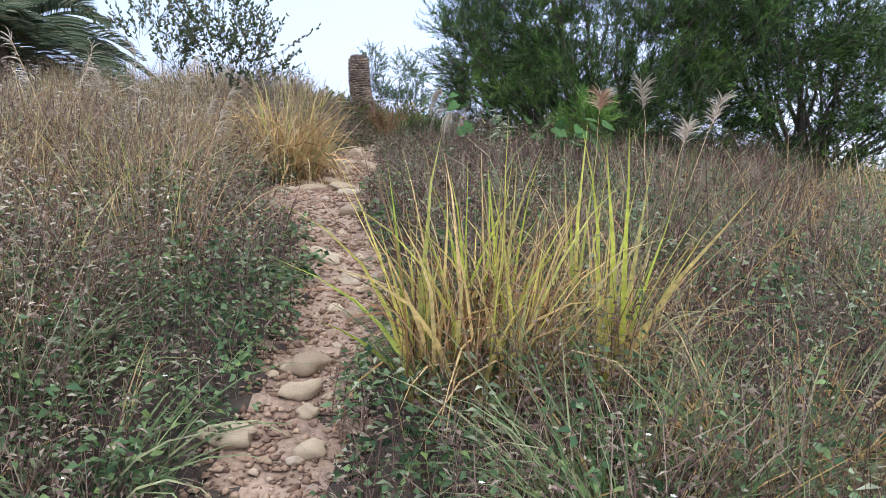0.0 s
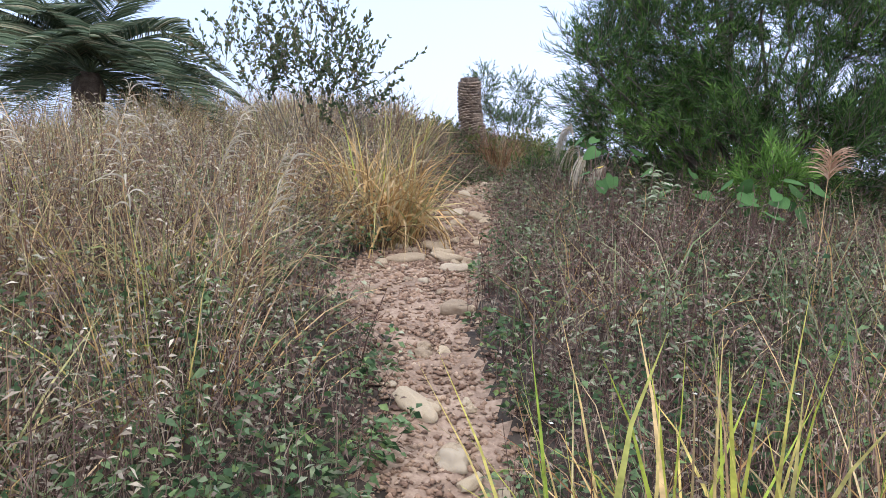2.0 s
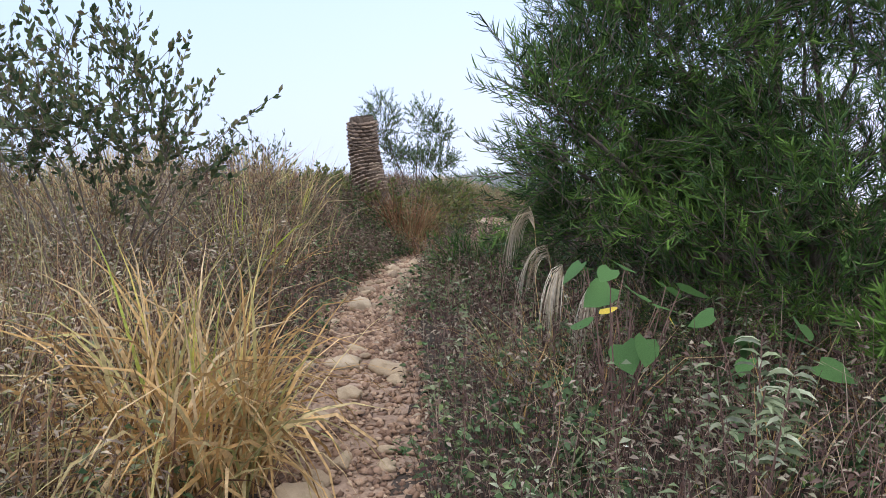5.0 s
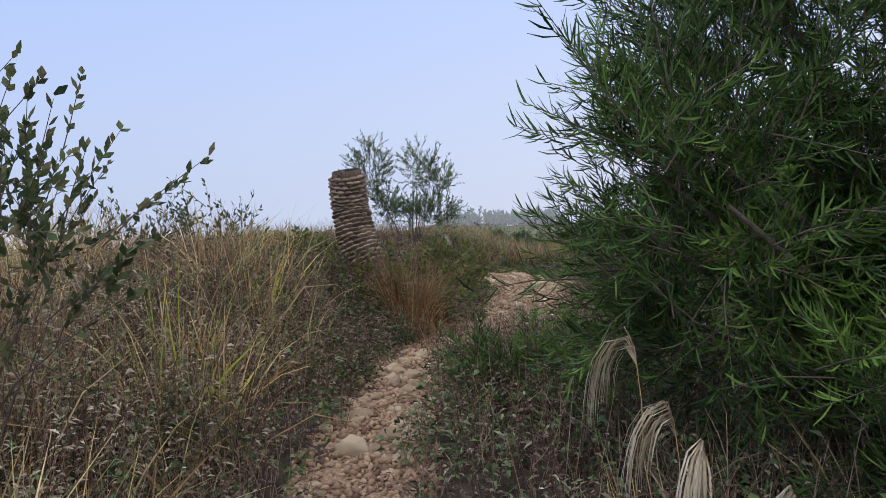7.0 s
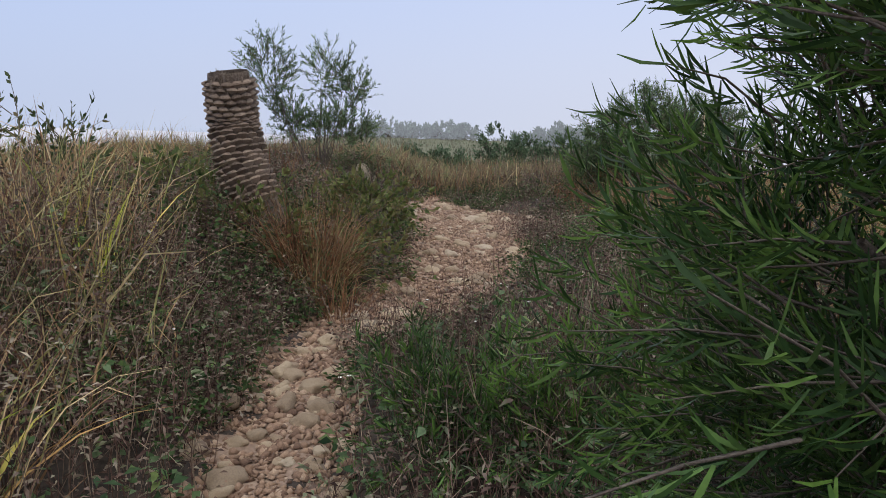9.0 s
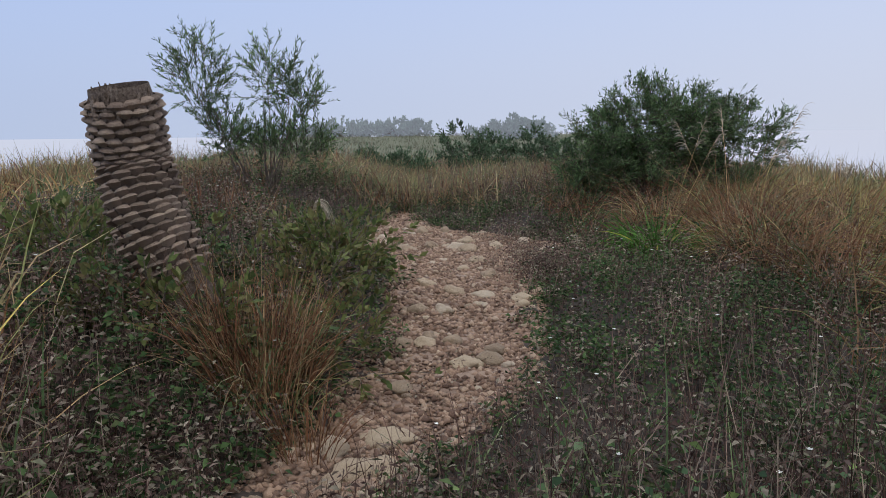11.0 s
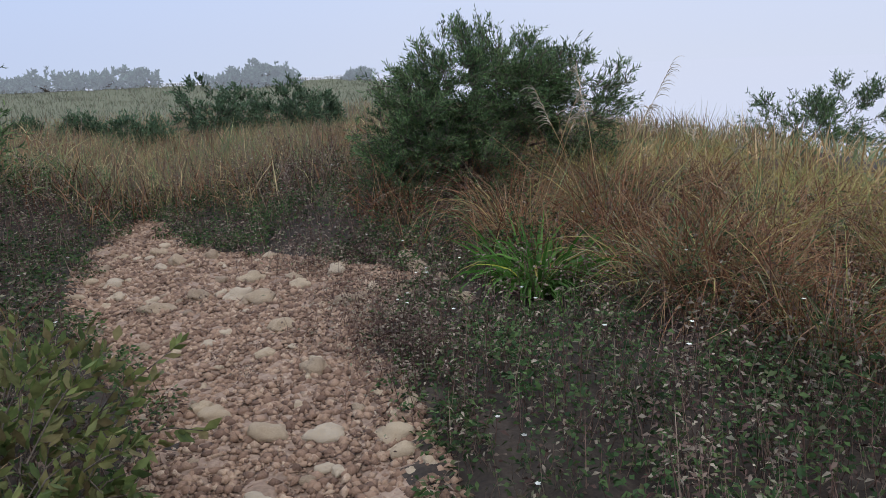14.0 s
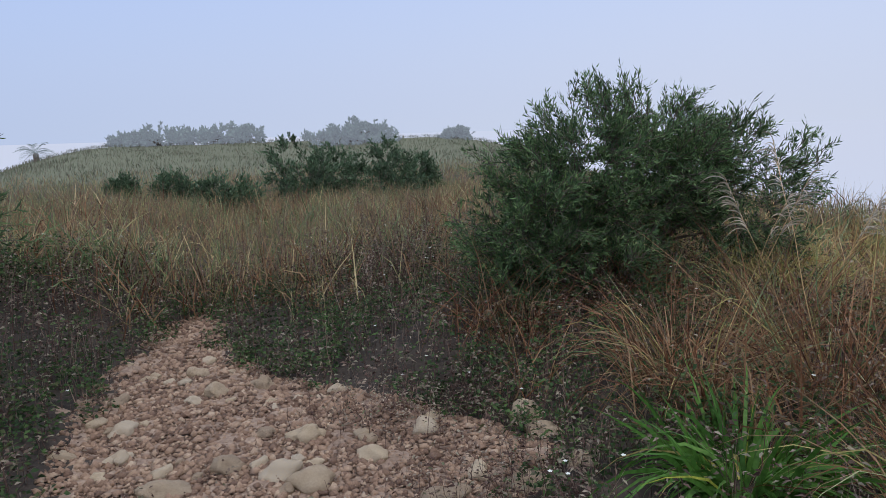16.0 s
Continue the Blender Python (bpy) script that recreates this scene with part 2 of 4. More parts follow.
class Heap:
    """Gathers many small pieces, each with a material slot, into one mesh."""

    def __init__(self):
        self.v, self.f, self.s, self.n = [], [], [], 0

    def add(self, verts, faces, slot=0):
        self.v.append(verts)
        self.f.append(faces + self.n)
        self.s.append(np.full(len(faces), slot))
        self.n += len(verts)

    def mesh(self, name, mats, smooth=True):
        return mesh_of(name, np.concatenate(self.v), np.concatenate(self.f), mats, np.concatenate(self.s), smooth)


def unit(v):
    return v / np.maximum(np.linalg.norm(v, axis=-1, keepdims=True), 1e-9)


def ribbons(heap, base, way, length, width, droop, profile, slot=0, wobble=0.0, flat=None):
    """Blades and leaves: bands that start at base, run along way and bend down by droop; profile: the width along them."""
    n, k = len(base), len(profile) - 1
    if n == 0:
        return np.zeros((0, 3))
    p, d = np.array(base, float), unit(np.array(way, float))
    length, width, droop = (np.broadcast_to(np.asarray(a, float), (n,)) for a in (length, width, droop))
    ref = rng.normal(size=(n, 3)) if flat is None else flat
    side = unit(np.cross(d, ref))
    out = np.zeros((n, k + 1, 2, 3))
    for i, w in enumerate(profile):
        out[:, i, 0] = p - side * (width * w / 2)[:, None]
        out[:, i, 1] = p + side * (width * w / 2)[:, None]
        if i < k:
            p = p + d * (length / k)[:, None]
            d = d + np.array([0, 0, -1.0]) * (droop / k)[:, None]
            if wobble:
                d = d + rng.normal(size=(n, 3)) * wobble
            d = unit(d)
            side = unit(side - d * (side * d).sum(1)[:, None])
    idx = np.arange(n)[:, None] * (2 * (k + 1)) + 2 * np.arange(k)[None, :]
    f = np.stack([idx, idx + 1, idx + 3, idx + 2], -1).reshape(-1, 4)
    heap.add(out.reshape(-1, 3), f, slot)
    return p


def leaflets(heap, base, way, length, width, droop, slot=0):
    """Small pointed leaves of one folded face each."""
    n = len(base)
    d = unit(np.asarray(way, float))
    side = unit(np.cross(d, rng.normal(size=(n, 3)) + [0, 0, 0.4]))
    mid = base + d * (length * 0.45)[:, None]
    tip = base + (d * 0.95 - np.array([0, 0, 0.35 * droop])) * length[:, None]
    half = side * (width / 2)[:, None]
    out = np.stack([base, mid - half, tip, mid + half], 1)
    heap.add(out.reshape(-1, 3), np.arange(n * 4).reshape(-1, 4), slot)


def tubes(heap, points, radii, slot=0, sides=5):
    """Round stems: points (n, k, 3) along each, radii (n, k)."""
    points, radii = np.asarray(points, float), np.asarray(radii, float)
    n, k = points.shape[:2]
    d = unit(np.gradient(points, axis=1))
    a = unit(np.cross(d, np.array([0.31, 0.87, 0.13])))
    b = np.cross(d, a)
    ang = np.arange(sides) * 2 * np.pi / sides
    ring = points[:, :, None] + radii[:, :, None, None] * (a[:, :, None] * np.cos(ang)[:, None] + b[:, :, None] * np.sin(ang)[:, None])
    i = (np.arange(n)[:, None, None] * k + np.arange(k - 1)[None, :, None]) * sides
    j, j2 = np.arange(sides), (np.arange(sides) + 1) % sides
    f = np.stack([i + j, i + j2, i + sides + j2, i + sides + j], -1).reshape(-1, 4)
    heap.add(ring.reshape(-1, 3), f, slot)


def arcs(start, end, k, sag=0.0, jitter=0.0):
    """Bent lines from start to end, (n, k, 3)."""
    u = np.linspace(0, 1, k)[None, :, None]
    pts = start[:, None] * (1 - u) + end[:, None] * u
    pts[:, :, 2] += sag * 4 * (u * (1 - u))[:, :, 0]
    pts[:, 1:-1] += rng.normal(size=pts[:, 1:-1].shape) * jitter
    return pts


def part(name, me, parent, label=""):
    ob = new(name, me)
    ob.parent = parent
    return tagged(ob, label)


def thing(name, place, label, category, group="", kind=""):
    ob = new(name)
    ob.location = place
    return tagged(ob, label, category, group, kind)


# ---- ground ----
EDGE_Y = [-6, -2, 1, 3.1, 4.1, 5.0, 5.6, 6.1, 7.0, 7.8, 9.2, 9.8, 10.8, 11.8, 12.2, 12.9, 13.6, 15.0, 15.6, 16.4, 17.2, 17.8, 18.5, 19.1, 19.6, 30]
EDGE_L = [2.0, 1.5, 0.95, 0.38, 0.3, 0.08, -0.25, -0.85, -0.8, -0.76, -0.96, -1.12, -1.18, -1.17, -1.08, -0.78, -0.62, -0.56, -0.7, -0.9, -0.95, -0.92, -0.8, -0.62, -0.3, -0.3]
EDGE_R = [2.6, 2.1, 1.55, 0.75, 0.66, 0.52, 0.25, 0.05, 0.0, -0.18, -0.53, -0.64, -0.78, -0.79, -0.55, 0.0, 0.18, 0.38, 0.5, 1.1, 0.55, -0.12, -0.4, -0.45, -0.6, -0.6]
RISE_Y = [-60, -3, 1, 3.4, 3.83, 4.4, 5.1, 6.1, 7.3, 8.8, 10, 11, 12.2, 13.4, 14.6, 16, 17.5, 20, 30, 45, 62, 78, 100, 160]
RISE_Z = [-16, -0.9, 0.32, 1.08, 1.22, 1.34, 1.5, 1.68, 1.78, 1.95, 2.05, 2.14, 2.17, 2.26, 2.29, 2.29, 2.29, 2.3, 1.95, 1.65, 1.95, 2.6, 0.9, -20]


def soft_noise(x, y, f):
    return (np.sin(x * f * 1.3 + y * f * 0.7) + np.sin(x * f * -0.6 + y * f * 1.7 + 1.3) + np.sin(x * f * 2.1 - y * f * 1.1 + 4.0)) / 3


def off_path(x, y):
    """Metres outside the trodden path (negative on it)."""
    return np.maximum(np.interp(y, EDGE_Y, EDGE_L) - x, x - np.interp(y, EDGE_Y, EDGE_R))


def ground_z(x, y):
    x, y = np.asarray(x, float), np.asarray(y, float)
    z = np.interp(y, RISE_Y, RISE_Z)
    left, right = np.interp(y, EDGE_Y, EDGE_L) - x, x - np.interp(y, EDGE_Y, EDGE_R)
    o = np.maximum(left, right)
    z = z + np.interp(y, [9, 11.5, 24, 30], [0, 0.4, 0.4, 0]) * np.clip(left / 1.2, 0, 1) ** 1.2
    z = z + np.interp(y, [13, 16, 24, 30], [0, 0.15, 0.15, 0]) * np.clip((right - 0.4) / 1.5, 0, 1)
    half = np.interp(y, [-10, 8, 20, 40, 75], [6, 5.5, 6, 10, 14])
    mid = np.interp(y, [0, 20, 40, 75], [-0.3, 0.3, 1, 4])
    fall = np.maximum(np.abs(x - mid) - half, 0)
    z = z - np.minimum(0.02 * fall ** 2 + 0.06 * fall, 0.32 * fall)
    z = z + 0.05 * soft_noise(x, y, 1.9) * np.clip(o, 0, 1) + 0.012 * soft_noise(x, y, 9)
    return np.maximum(z, -30)


def axis(lo, hi, step, far):
    inner = np.arange(lo, hi, step)
    grow = np.cumsum(step * 1.22 ** np.arange(1, 60))
    grow = grow[grow < far]
    return np.concatenate([lo - grow[::-1], inner, inner[-1] + grow])


gx, gy = axis(-2.4, 2.4, 0.07, 2600), axis(0.0, 20.2, 0.07, 2600)
X, Y = np.meshgrid(gx, gy)
Z = ground_z(X, Y)
on_path = off_path(X, Y) < 0
Z = Z + np.where(on_path, rng.normal(size=Z.shape) * 0.006, rng.normal(size=Z.shape) * 0.012 * (np.abs(X) < 4))
ny, nx = X.shape
q = (np.arange(ny - 1)[:, None] * nx + np.arange(nx - 1)[None, :]).ravel()
faces = np.stack([q, q + 1, q + nx + 1, q + nx], -1)
cx, cy = (X[:-1, :-1] + X[1:, 1:]).ravel() / 2, (Y[:-1, :-1] + Y[1:, 1:]).ravel() / 2
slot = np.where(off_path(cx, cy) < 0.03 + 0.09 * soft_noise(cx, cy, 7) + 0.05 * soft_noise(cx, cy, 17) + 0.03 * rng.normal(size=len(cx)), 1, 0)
# far faces take the glowing materials that stand in for fog
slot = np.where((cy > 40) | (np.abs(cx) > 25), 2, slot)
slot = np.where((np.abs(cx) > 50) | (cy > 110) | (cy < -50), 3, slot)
ground = new("ground", mesh_of("ground", np.stack([X, Y, Z], -1).reshape(-1, 3), faces, [M_SOIL, M_PATH, M_FARHILL, M_FOGGLOW], slot))
tagged(ground, "stony hill ground with a trodden earth path", "ground", kind="structure")


# ---- scattering ----
def scatter(n, x0, x1, y0, y1, weight, margin=0.02):
    x, y = rng.uniform(x0, x1, n), rng.uniform(y0, y1, n)
    keep = (off_path(x, y) > margin + (0.13 * soft_noise(x, y, 5) + 0.07 * soft_noise(x, y, 13)) * np.clip(y / 4 - 1.5, 0.4, 1)) & (rng.random(n) < weight(x, y))
    x, y = x[keep], y[keep]
    return np.stack([x, y, ground_z(x, y)], -1)


def upward(n, lean):
    d = rng.normal(size=(n, 3)) * lean
    d[:, 2] = 1
    return unit(d)


def weeds(name, spots, height, leaves, leaf_len, leaf_wid, leaf_mat, label, stem_r=0.0018):
    """Upright stems with small leaves all along them; one object for what nobody could count."""
    heap, n = Heap(), len(spots)
    h = height * rng.uniform(0.55, 1.15, n)
    way = upward(n, 0.22)
    tip = spots + way * h[:, None]
    pts = arcs(spots - [0, 0, 0.02], tip, 3, 0, 0.015)
    rad = np.linspace(1, 0.4, 3)[None] * stem_r * rng.uniform(0.7, 1.4, (n, 1))
    tubes(heap, pts, rad, 0, 3)
    m = n * leaves
    which = np.repeat(np.arange(n), leaves)
    u = rng.uniform(0.12, 1, m)
    at = spots[which] + (tip - spots)[which] * u[:, None]
    az = rng.uniform(0, 2 * np.pi, m)
    out = np.stack([np.cos(az), np.sin(az), rng.uniform(-0.3, 0.9, m)], -1)
    # short side twigs carry the leaves outwards
    at = at + out * (rng.uniform(0.005, 0.1, m) * (1.15 - u))[:, None]
    leaflets(heap, at, out, leaf_len * rng.uniform(0.5, 1.3, m), leaf_wid * rng.uniform(0.6, 1.3, m), 0.8, 1)
    return tagged(new(name, heap.mesh(name, [M_STEM, leaf_mat])), label, "weeds", kind="stuff")


def tuft_blades(heap, centre, n, h, spread, width, droop, slot=0, lean=0.35, k=5):
    az, r = rng.uniform(0, 2 * np.pi, n), spread * np.sqrt(rng.random(n))
    x, y = centre[0] + r * np.cos(az), centre[1] + r * np.sin(az)
    base = np.stack([x, y, ground_z(x, y) - 0.01], -1)
    way = np.stack([np.cos(az) * lean, np.sin(az) * lean, np.ones(n)], -1) + rng.normal(size=(n, 3)) * 0.16
    profile = [0.7, 1, 0.9, 0.65, 0.35, 0.03] if k == 5 else [0.8, 1, 0.6, 0.03]
    return ribbons(heap, base, way, h * rng.uniform(0.45, 1.1, n), width * rng.uniform(0.6, 1.3, n), droop * rng.uniform(0.3, 1.6, n), profile, slot, 0.04)


def local(ob, heap_mesh):
    """Sets a mesh made in world coordinates back to its thing's base."""
    heap_mesh.transform(Matrix.Translation(-Vector(ob.location)))
    return heap_mesh


def grass_clump(name, x, y, label, layers, plumes=0, plume_mat=None, plume_h=1.0, group=""):
    """layers: rows of (blades, height, spread, width, droop, material, lean)."""
    ob = thing(name, (x, y, float(ground_z(x, y))), label, "grass", group)
    for n, h, spread, width, droop, mat, lean in layers:
        heap = Heap()
        tuft_blades(heap, (x, y), n, h, spread, width, droop, 0, lean)
        tagged(part("blade_tuft", local(ob, heap.mesh("blade_tuft", [mat])), ob), kind="stuff")
    for i in range(plumes):
        az = rng.uniform(0, 6.28)
        seed_plume(ob, np.array([x + 0.1 * np.cos(az), y + 0.1 * np.sin(az), ob.location.z]), plume_h * rng.uniform(0.75, 1.1), az, plume_mat, 0.45, 0.12, 26, 1.9)
    return ob


def seed_plume(ob, foot, h, az, mat, lean=0.16, hair=0.13, count=90, droop=1.6):
    """A flower stalk with a hanging brush of fine hairs."""
    heap = Heap()
    tip = foot + np.array([np.cos(az) * lean * h, np.sin(az) * lean * h, h])
    pts = arcs(foot[None], tip[None], 6, 0, 0.008)
    tubes(heap, pts, np.linspace(0.0028, 0.0012, 6)[None], 0, 4)
    hang = droop > 2
    u = rng.uniform(0, 0.07 if hang else 0.25 if droop > 1.5 else 0.13, count)
    at = tip[None] - u[:, None] * (tip - foot)[None]
    a2 = az + rng.normal(size=count) * (0.14 if hang else 0.6 if droop > 1.5 else 3.0)
    way = np.stack([np.cos(a2), np.sin(a2), np.zeros(count)], -1) * (0.25 if hang else 0.45) + np.stack([np.zeros(count), np.zeros(count), rng.uniform(0.3, 0.9, count)], -1)
    ribbons(heap, at, way, hair * rng.uniform(0.55, 1.25, count), 0.0055, droop, [0.5, 0.9, 1, 1, 0.9, 0.6, 0.1], 1, 0.03)
    part("seed_head", local(ob, heap.mesh("seed_head", [M_GOLD, mat])), ob, "pale feathery seed head")


# ---- bushes ----
def leafy_bush(name, base, blobs, label, twigs, leaves, leaf_len, leaf_wid, mat, limb=0.03, twig_len=0.34, category="bush", droop=-0.25, upright=0.5, group="", simple=False):
    """Limbs from the base into uneven masses of twigs set with leaves. blobs: (x, y, z, rx, ry, rz)."""
    bx, by = base
    ob = thing(name, (bx, by, float(ground_z(bx, by))), label, category, group)
    foot = np.array([bx, by, ob.location.z - 0.05])
    wood, crown = Heap(), Heap()
    vol = np.array([b[3] * b[4] * b[5] for b in blobs]) ** 0.75
    for blob, share in zip(blobs, vol / vol.sum()):
        c, r = np.array(blob[:3]), np.array(blob[3:])
        m = 6
        ends = c + unit(rng.normal(size=(m, 3))) * r * rng.uniform(0.2, 0.8, (m, 1))
        start = foot + rng.normal(size=(m, 3)) * [0.08, 0.08, 0]
        pts = arcs(start, ends, 7, 0.12 * r[2], 0.05 * r.mean())
        for line in pts:
            one = Heap()
            tubes(one, line[None], np.linspace(1, 0.15, 7)[None] * limb * rng.uniform(0.4, 1), 0, 6)
            part("limb", local(ob, one.mesh("limb", [M_BARK])), ob)
        t = max(6, int(twigs * share))
        # several twigs fan out of each branchlet, so that the mass breaks into sprays
        g = max(3, t // (7 if t > 250 else 3))
        gd = unit(rng.normal(size=(g, 3)))
        rad = rng.uniform(0.3, 1.0, (g, 1)) ** 0.5
        lobe = 0.86 + 0.2 * np.sin(gd[:, :1] * 7 + c[0] * 5) * np.sin(gd[:, 2:] * 6 + c[1]) + 0.08 * rng.normal(size=(g, 1))
        gp = c + gd * r * rad * lobe
        gw = unit(gd * 0.9 + [0, 0, upright] + rng.normal(size=(g, 3)) * 0.3)
        which = rng.integers(0, g, t)
        p0 = gp[which] + gw[which] * rng.uniform(-0.4, 0.35, (t, 1)) * twig_len + rng.normal(size=(t, 3)) * 0.12 * twig_len
        way = unit(gw[which] + rng.normal(size=(t, 3)) * 0.42)
        tl = twig_len * rng.uniform(0.6, 1.25, t)
        p1 = p0 + way * tl[:, None]
        tubes(wood, arcs(p0, p1, 3, 0.01, 0.008), np.array([[0.0035, 0.0025, 0.0012]]).repeat(t, 0), 0, 3)
        m = t * leaves
        w = np.repeat(np.arange(t), leaves)
        u = rng.uniform(0.12, 1.04, m)
        at = p0[w] + (p1 - p0)[w] * u[:, None]
        sp = unit(np.cross(way[w], rng.normal(size=(m, 3))))
        out = unit(way[w] * rng.uniform(0.5, 1.3, (m, 1)) + sp * 0.7)
        narrow = leaf_wid < 0.015
        tender = (rng.random(t) < 0.12) | ((rng.random(t) < 0.8) & (soft_noise(p0[:, 0] + p0[:, 2], p0[:, 1] - p0[:, 2], 2.3) > 0.3))
        fresh = (u > 0.5) & tender[w] & (mat is M_ACACIA)
        size = leaf_len * rng.uniform(0.6, 1.25, m)
        broad = leaf_wid * rng.uniform(0.7, 1.25, m)
        for pick, slot_no in ((~fresh, 0), (fresh, 1)):
            if simple:
                leaflets(crown, at[pick], out[pick], size[pick], broad[pick] * 1.25, droop, slot_no)
                continue
            ribbons(crown, at[pick], out[pick], size[pick], broad[pick], droop * (2.2 if narrow else 1), [0.6, 1, 0.25] if narrow else [0.3, 1, 0.1], slot_no)
    tagged(part("twig_mass", local(ob, wood.mesh("twig_mass", [M_BARK])), ob), kind="stuff")
    tagged(part("foliage", local(ob, crown.mesh("foliage", [mat, M_YOUNG])), ob), kind="stuff")
    return ob


# the large narrow-leaved bushes beside the path
leafy_bush("acacia_bush", (1.9, 9.5), [(2.0, 9.5, 3.5, 1.75, 1.25, 1.35), (0.95, 9.4, 3.75, 0.85, 0.9, 0.95), (0.75, 9.6, 2.85, 0.65, 0.8, 0.6), (1.9, 8.8, 2.75, 1.3, 0.7, 0.55), (1.5, 9.3, 4.7, 1.3, 1.0, 0.7), (0.5, 9.0, 3.3, 0.42, 0.5, 0.5), (3.2, 9.3, 4.1, 0.9, 0.9, 0.9)],
           "large dense dark-green bush with narrow leaves", 7200, 24, 0.076, 0.0066, M_ACACIA, 0.045, 0.33, upright=0.8)
leafy_bush("acacia_bush", (4.4, 9.8), [(4.5, 9.6, 4.0, 1.7, 1.3, 1.1), (3.6, 9.0, 3.5, 0.9, 0.8, 0.8), (5.4, 9.4, 3.2, 1.2, 1.0, 0.9), (3.9, 9.2, 4.9, 1.6, 1.2, 0.6), (4.2, 9.3, 3.0, 1.6, 0.8, 0.7), (3.0, 9.6, 2.6, 1.5, 0.6, 0.6), (3.1, 9.9, 4.4, 1.1, 0.6, 0.8)],
           "tall narrow-leaved bush with bare lower branches showing", 5000, 19, 0.09, 0.0095, M_ACACIA, 0.035, 0.34, simple=True)
leafy_bush("young_acacia", (1.72, 7.75), [(1.72, 7.7, 2.5, 0.16, 0.16, 0.13)], "low bright-green acacia shoot under the big bush", 70, 24, 0.085, 0.009, M_YOUNG, 0.01, 0.2)
leafy_bush("young_acacia", (-0.2, 10.9), [(-0.3, 10.7, 2.28, 0.2, 0.4, 0.12), (0.1, 10.45, 2.34, 0.32, 0.4, 0.16)], "low narrow-leaved shrub at the path's edge", 260, 20, 0.06, 0.007, M_ACACIA, 0.012, 0.26, upright=1.0)
# the bush at the end of the walk
leafy_bush("acacia_bush", (2.5, 18.4), [(2.6, 18.3, 3.26, 1.08, 0.8, 0.74), (2.2, 18.2, 3.45, 0.6, 0.6, 0.46), (3.0, 18.25, 3.4, 0.6, 0.6, 0.42), (1.78, 18.1, 3.05, 0.55, 0.6, 0.55), (3.42, 18.25, 3.2, 0.75, 0.7, 0.52), (2.1, 18.1, 2.75, 0.8, 0.6, 0.45)],
           "round dark-green narrow-leaved bush above the grass", 5600, 15, 0.055, 0.0075, M_GREYACACIA, 0.025, 0.17, upright=0.3, simple=True)
leafy_bush("sapling", (-2.05, 17.4), [(-2.6, 17.3, 3.95, 0.27, 0.22, 0.45), (-1.95, 17.35, 4.0, 0.16, 0.16, 0.32), (-1.6, 17.3, 3.85, 0.25, 0.2, 0.3), (-1.75, 17.4, 3.3, 0.5, 0.4, 0.25), (-2.4, 17.4, 3.4, 0.25, 0.25, 0.3)],
           "slender sapling with feathery sparse branches", 640, 18, 0.055, 0.0085, M_GREYACACIA, 0.012, 0.24, "sapling", upright=1.1)
leafy_bush("acacia_bush", (10.0, 21.2), [(10.1, 21.2, 2.3, 1.2, 0.9, 0.65), (11.6, 21.4, 2.4, 1.0, 0.9, 0.8)], "narrow-leaved bush beyond the grassy edge", 900, 15, 0.08, 0.012, M_GREYACACIA, 0.02, 0.26, simple=True)
# broad shrub with oval leaves on bare upright twigs
leafy_bush("oval_leaf_shrub", (-2.3, 9.0), [(-2.4, 9.0, 3.2, 0.55, 0.45, 0.6), (-3.2, 9.1, 3.2, 0.5, 0.4, 0.5), (-1.85, 8.9, 2.9, 0.2, 0.25, 0.55)],
           "open shrub of bare upright twigs with small oval leaves", 260, 15, 0.05, 0.026, M_OLIVE, 0.012, 0.42, "shrub", upright=1.6)
leafy_bush("oval_leaf_shrub", (-2.9, 12.6), [(-3.0, 12.6, 3.0, 0.7, 0.6, 0.3), (-3.9, 12.9, 3.1, 0.6, 0.6, 0.35)], "low shrub with reddish oval leaves", 130, 12, 0.05, 0.02, M_OLIVE, 0.01, 0.3, "shrub", upright=1.4)
leafy_bush("leafy_shrub", (-2.3, 13.9), [(-2.3, 13.5, 2.75, 0.6, 0.6, 0.22), (-1.0, 14.3, 2.66, 0.4, 0.7, 0.16), (-1.65, 12.9, 2.6, 0.4, 0.25, 0.16)], "low leafy green shrub round the stump", 420, 11, 0.055, 0.027, M_HAZELEAF, 0.01, 0.2, "shrub")
leafy_bush("leafy_shrub", (-1.15, 13.6), [(-1.1, 13.7, 2.6, 0.4, 0.5, 0.22), (-0.85, 13.1, 2.45, 0.25, 0.35, 0.15)], "low leafy green shrub beside the path", 130, 11, 0.05, 0.024, M_HAZELEAF, 0.008, 0.22, "shrub")
# bushes farther off
for bx, by, w, h in ((1.1, 30, 0.8, 0.8), (2.1, 31, 0.9, 0.75), (3.1, 30, 0.9, 0.7), (4.0, 31, 0.7, 0.5), (-1.6, 31, 0.5, 0.4), (-0.4, 29, 0.6, 0.35), (-3.0, 33, 0.4, 0.35)):
    gz = float(ground_z(bx, by))
    leafy_bush("hill_bush", (bx, by), [(bx, by, gz + h, w, w, h), (bx + 0.4 * w, by, gz + 0.7 * h, w * 0.7, w * 0.7, h * 0.7)], "round green bush on the hillside", 420, 9, 0.1, 0.03, M_MIDBUSH, 0.02, 0.25, group="hillside bushes")
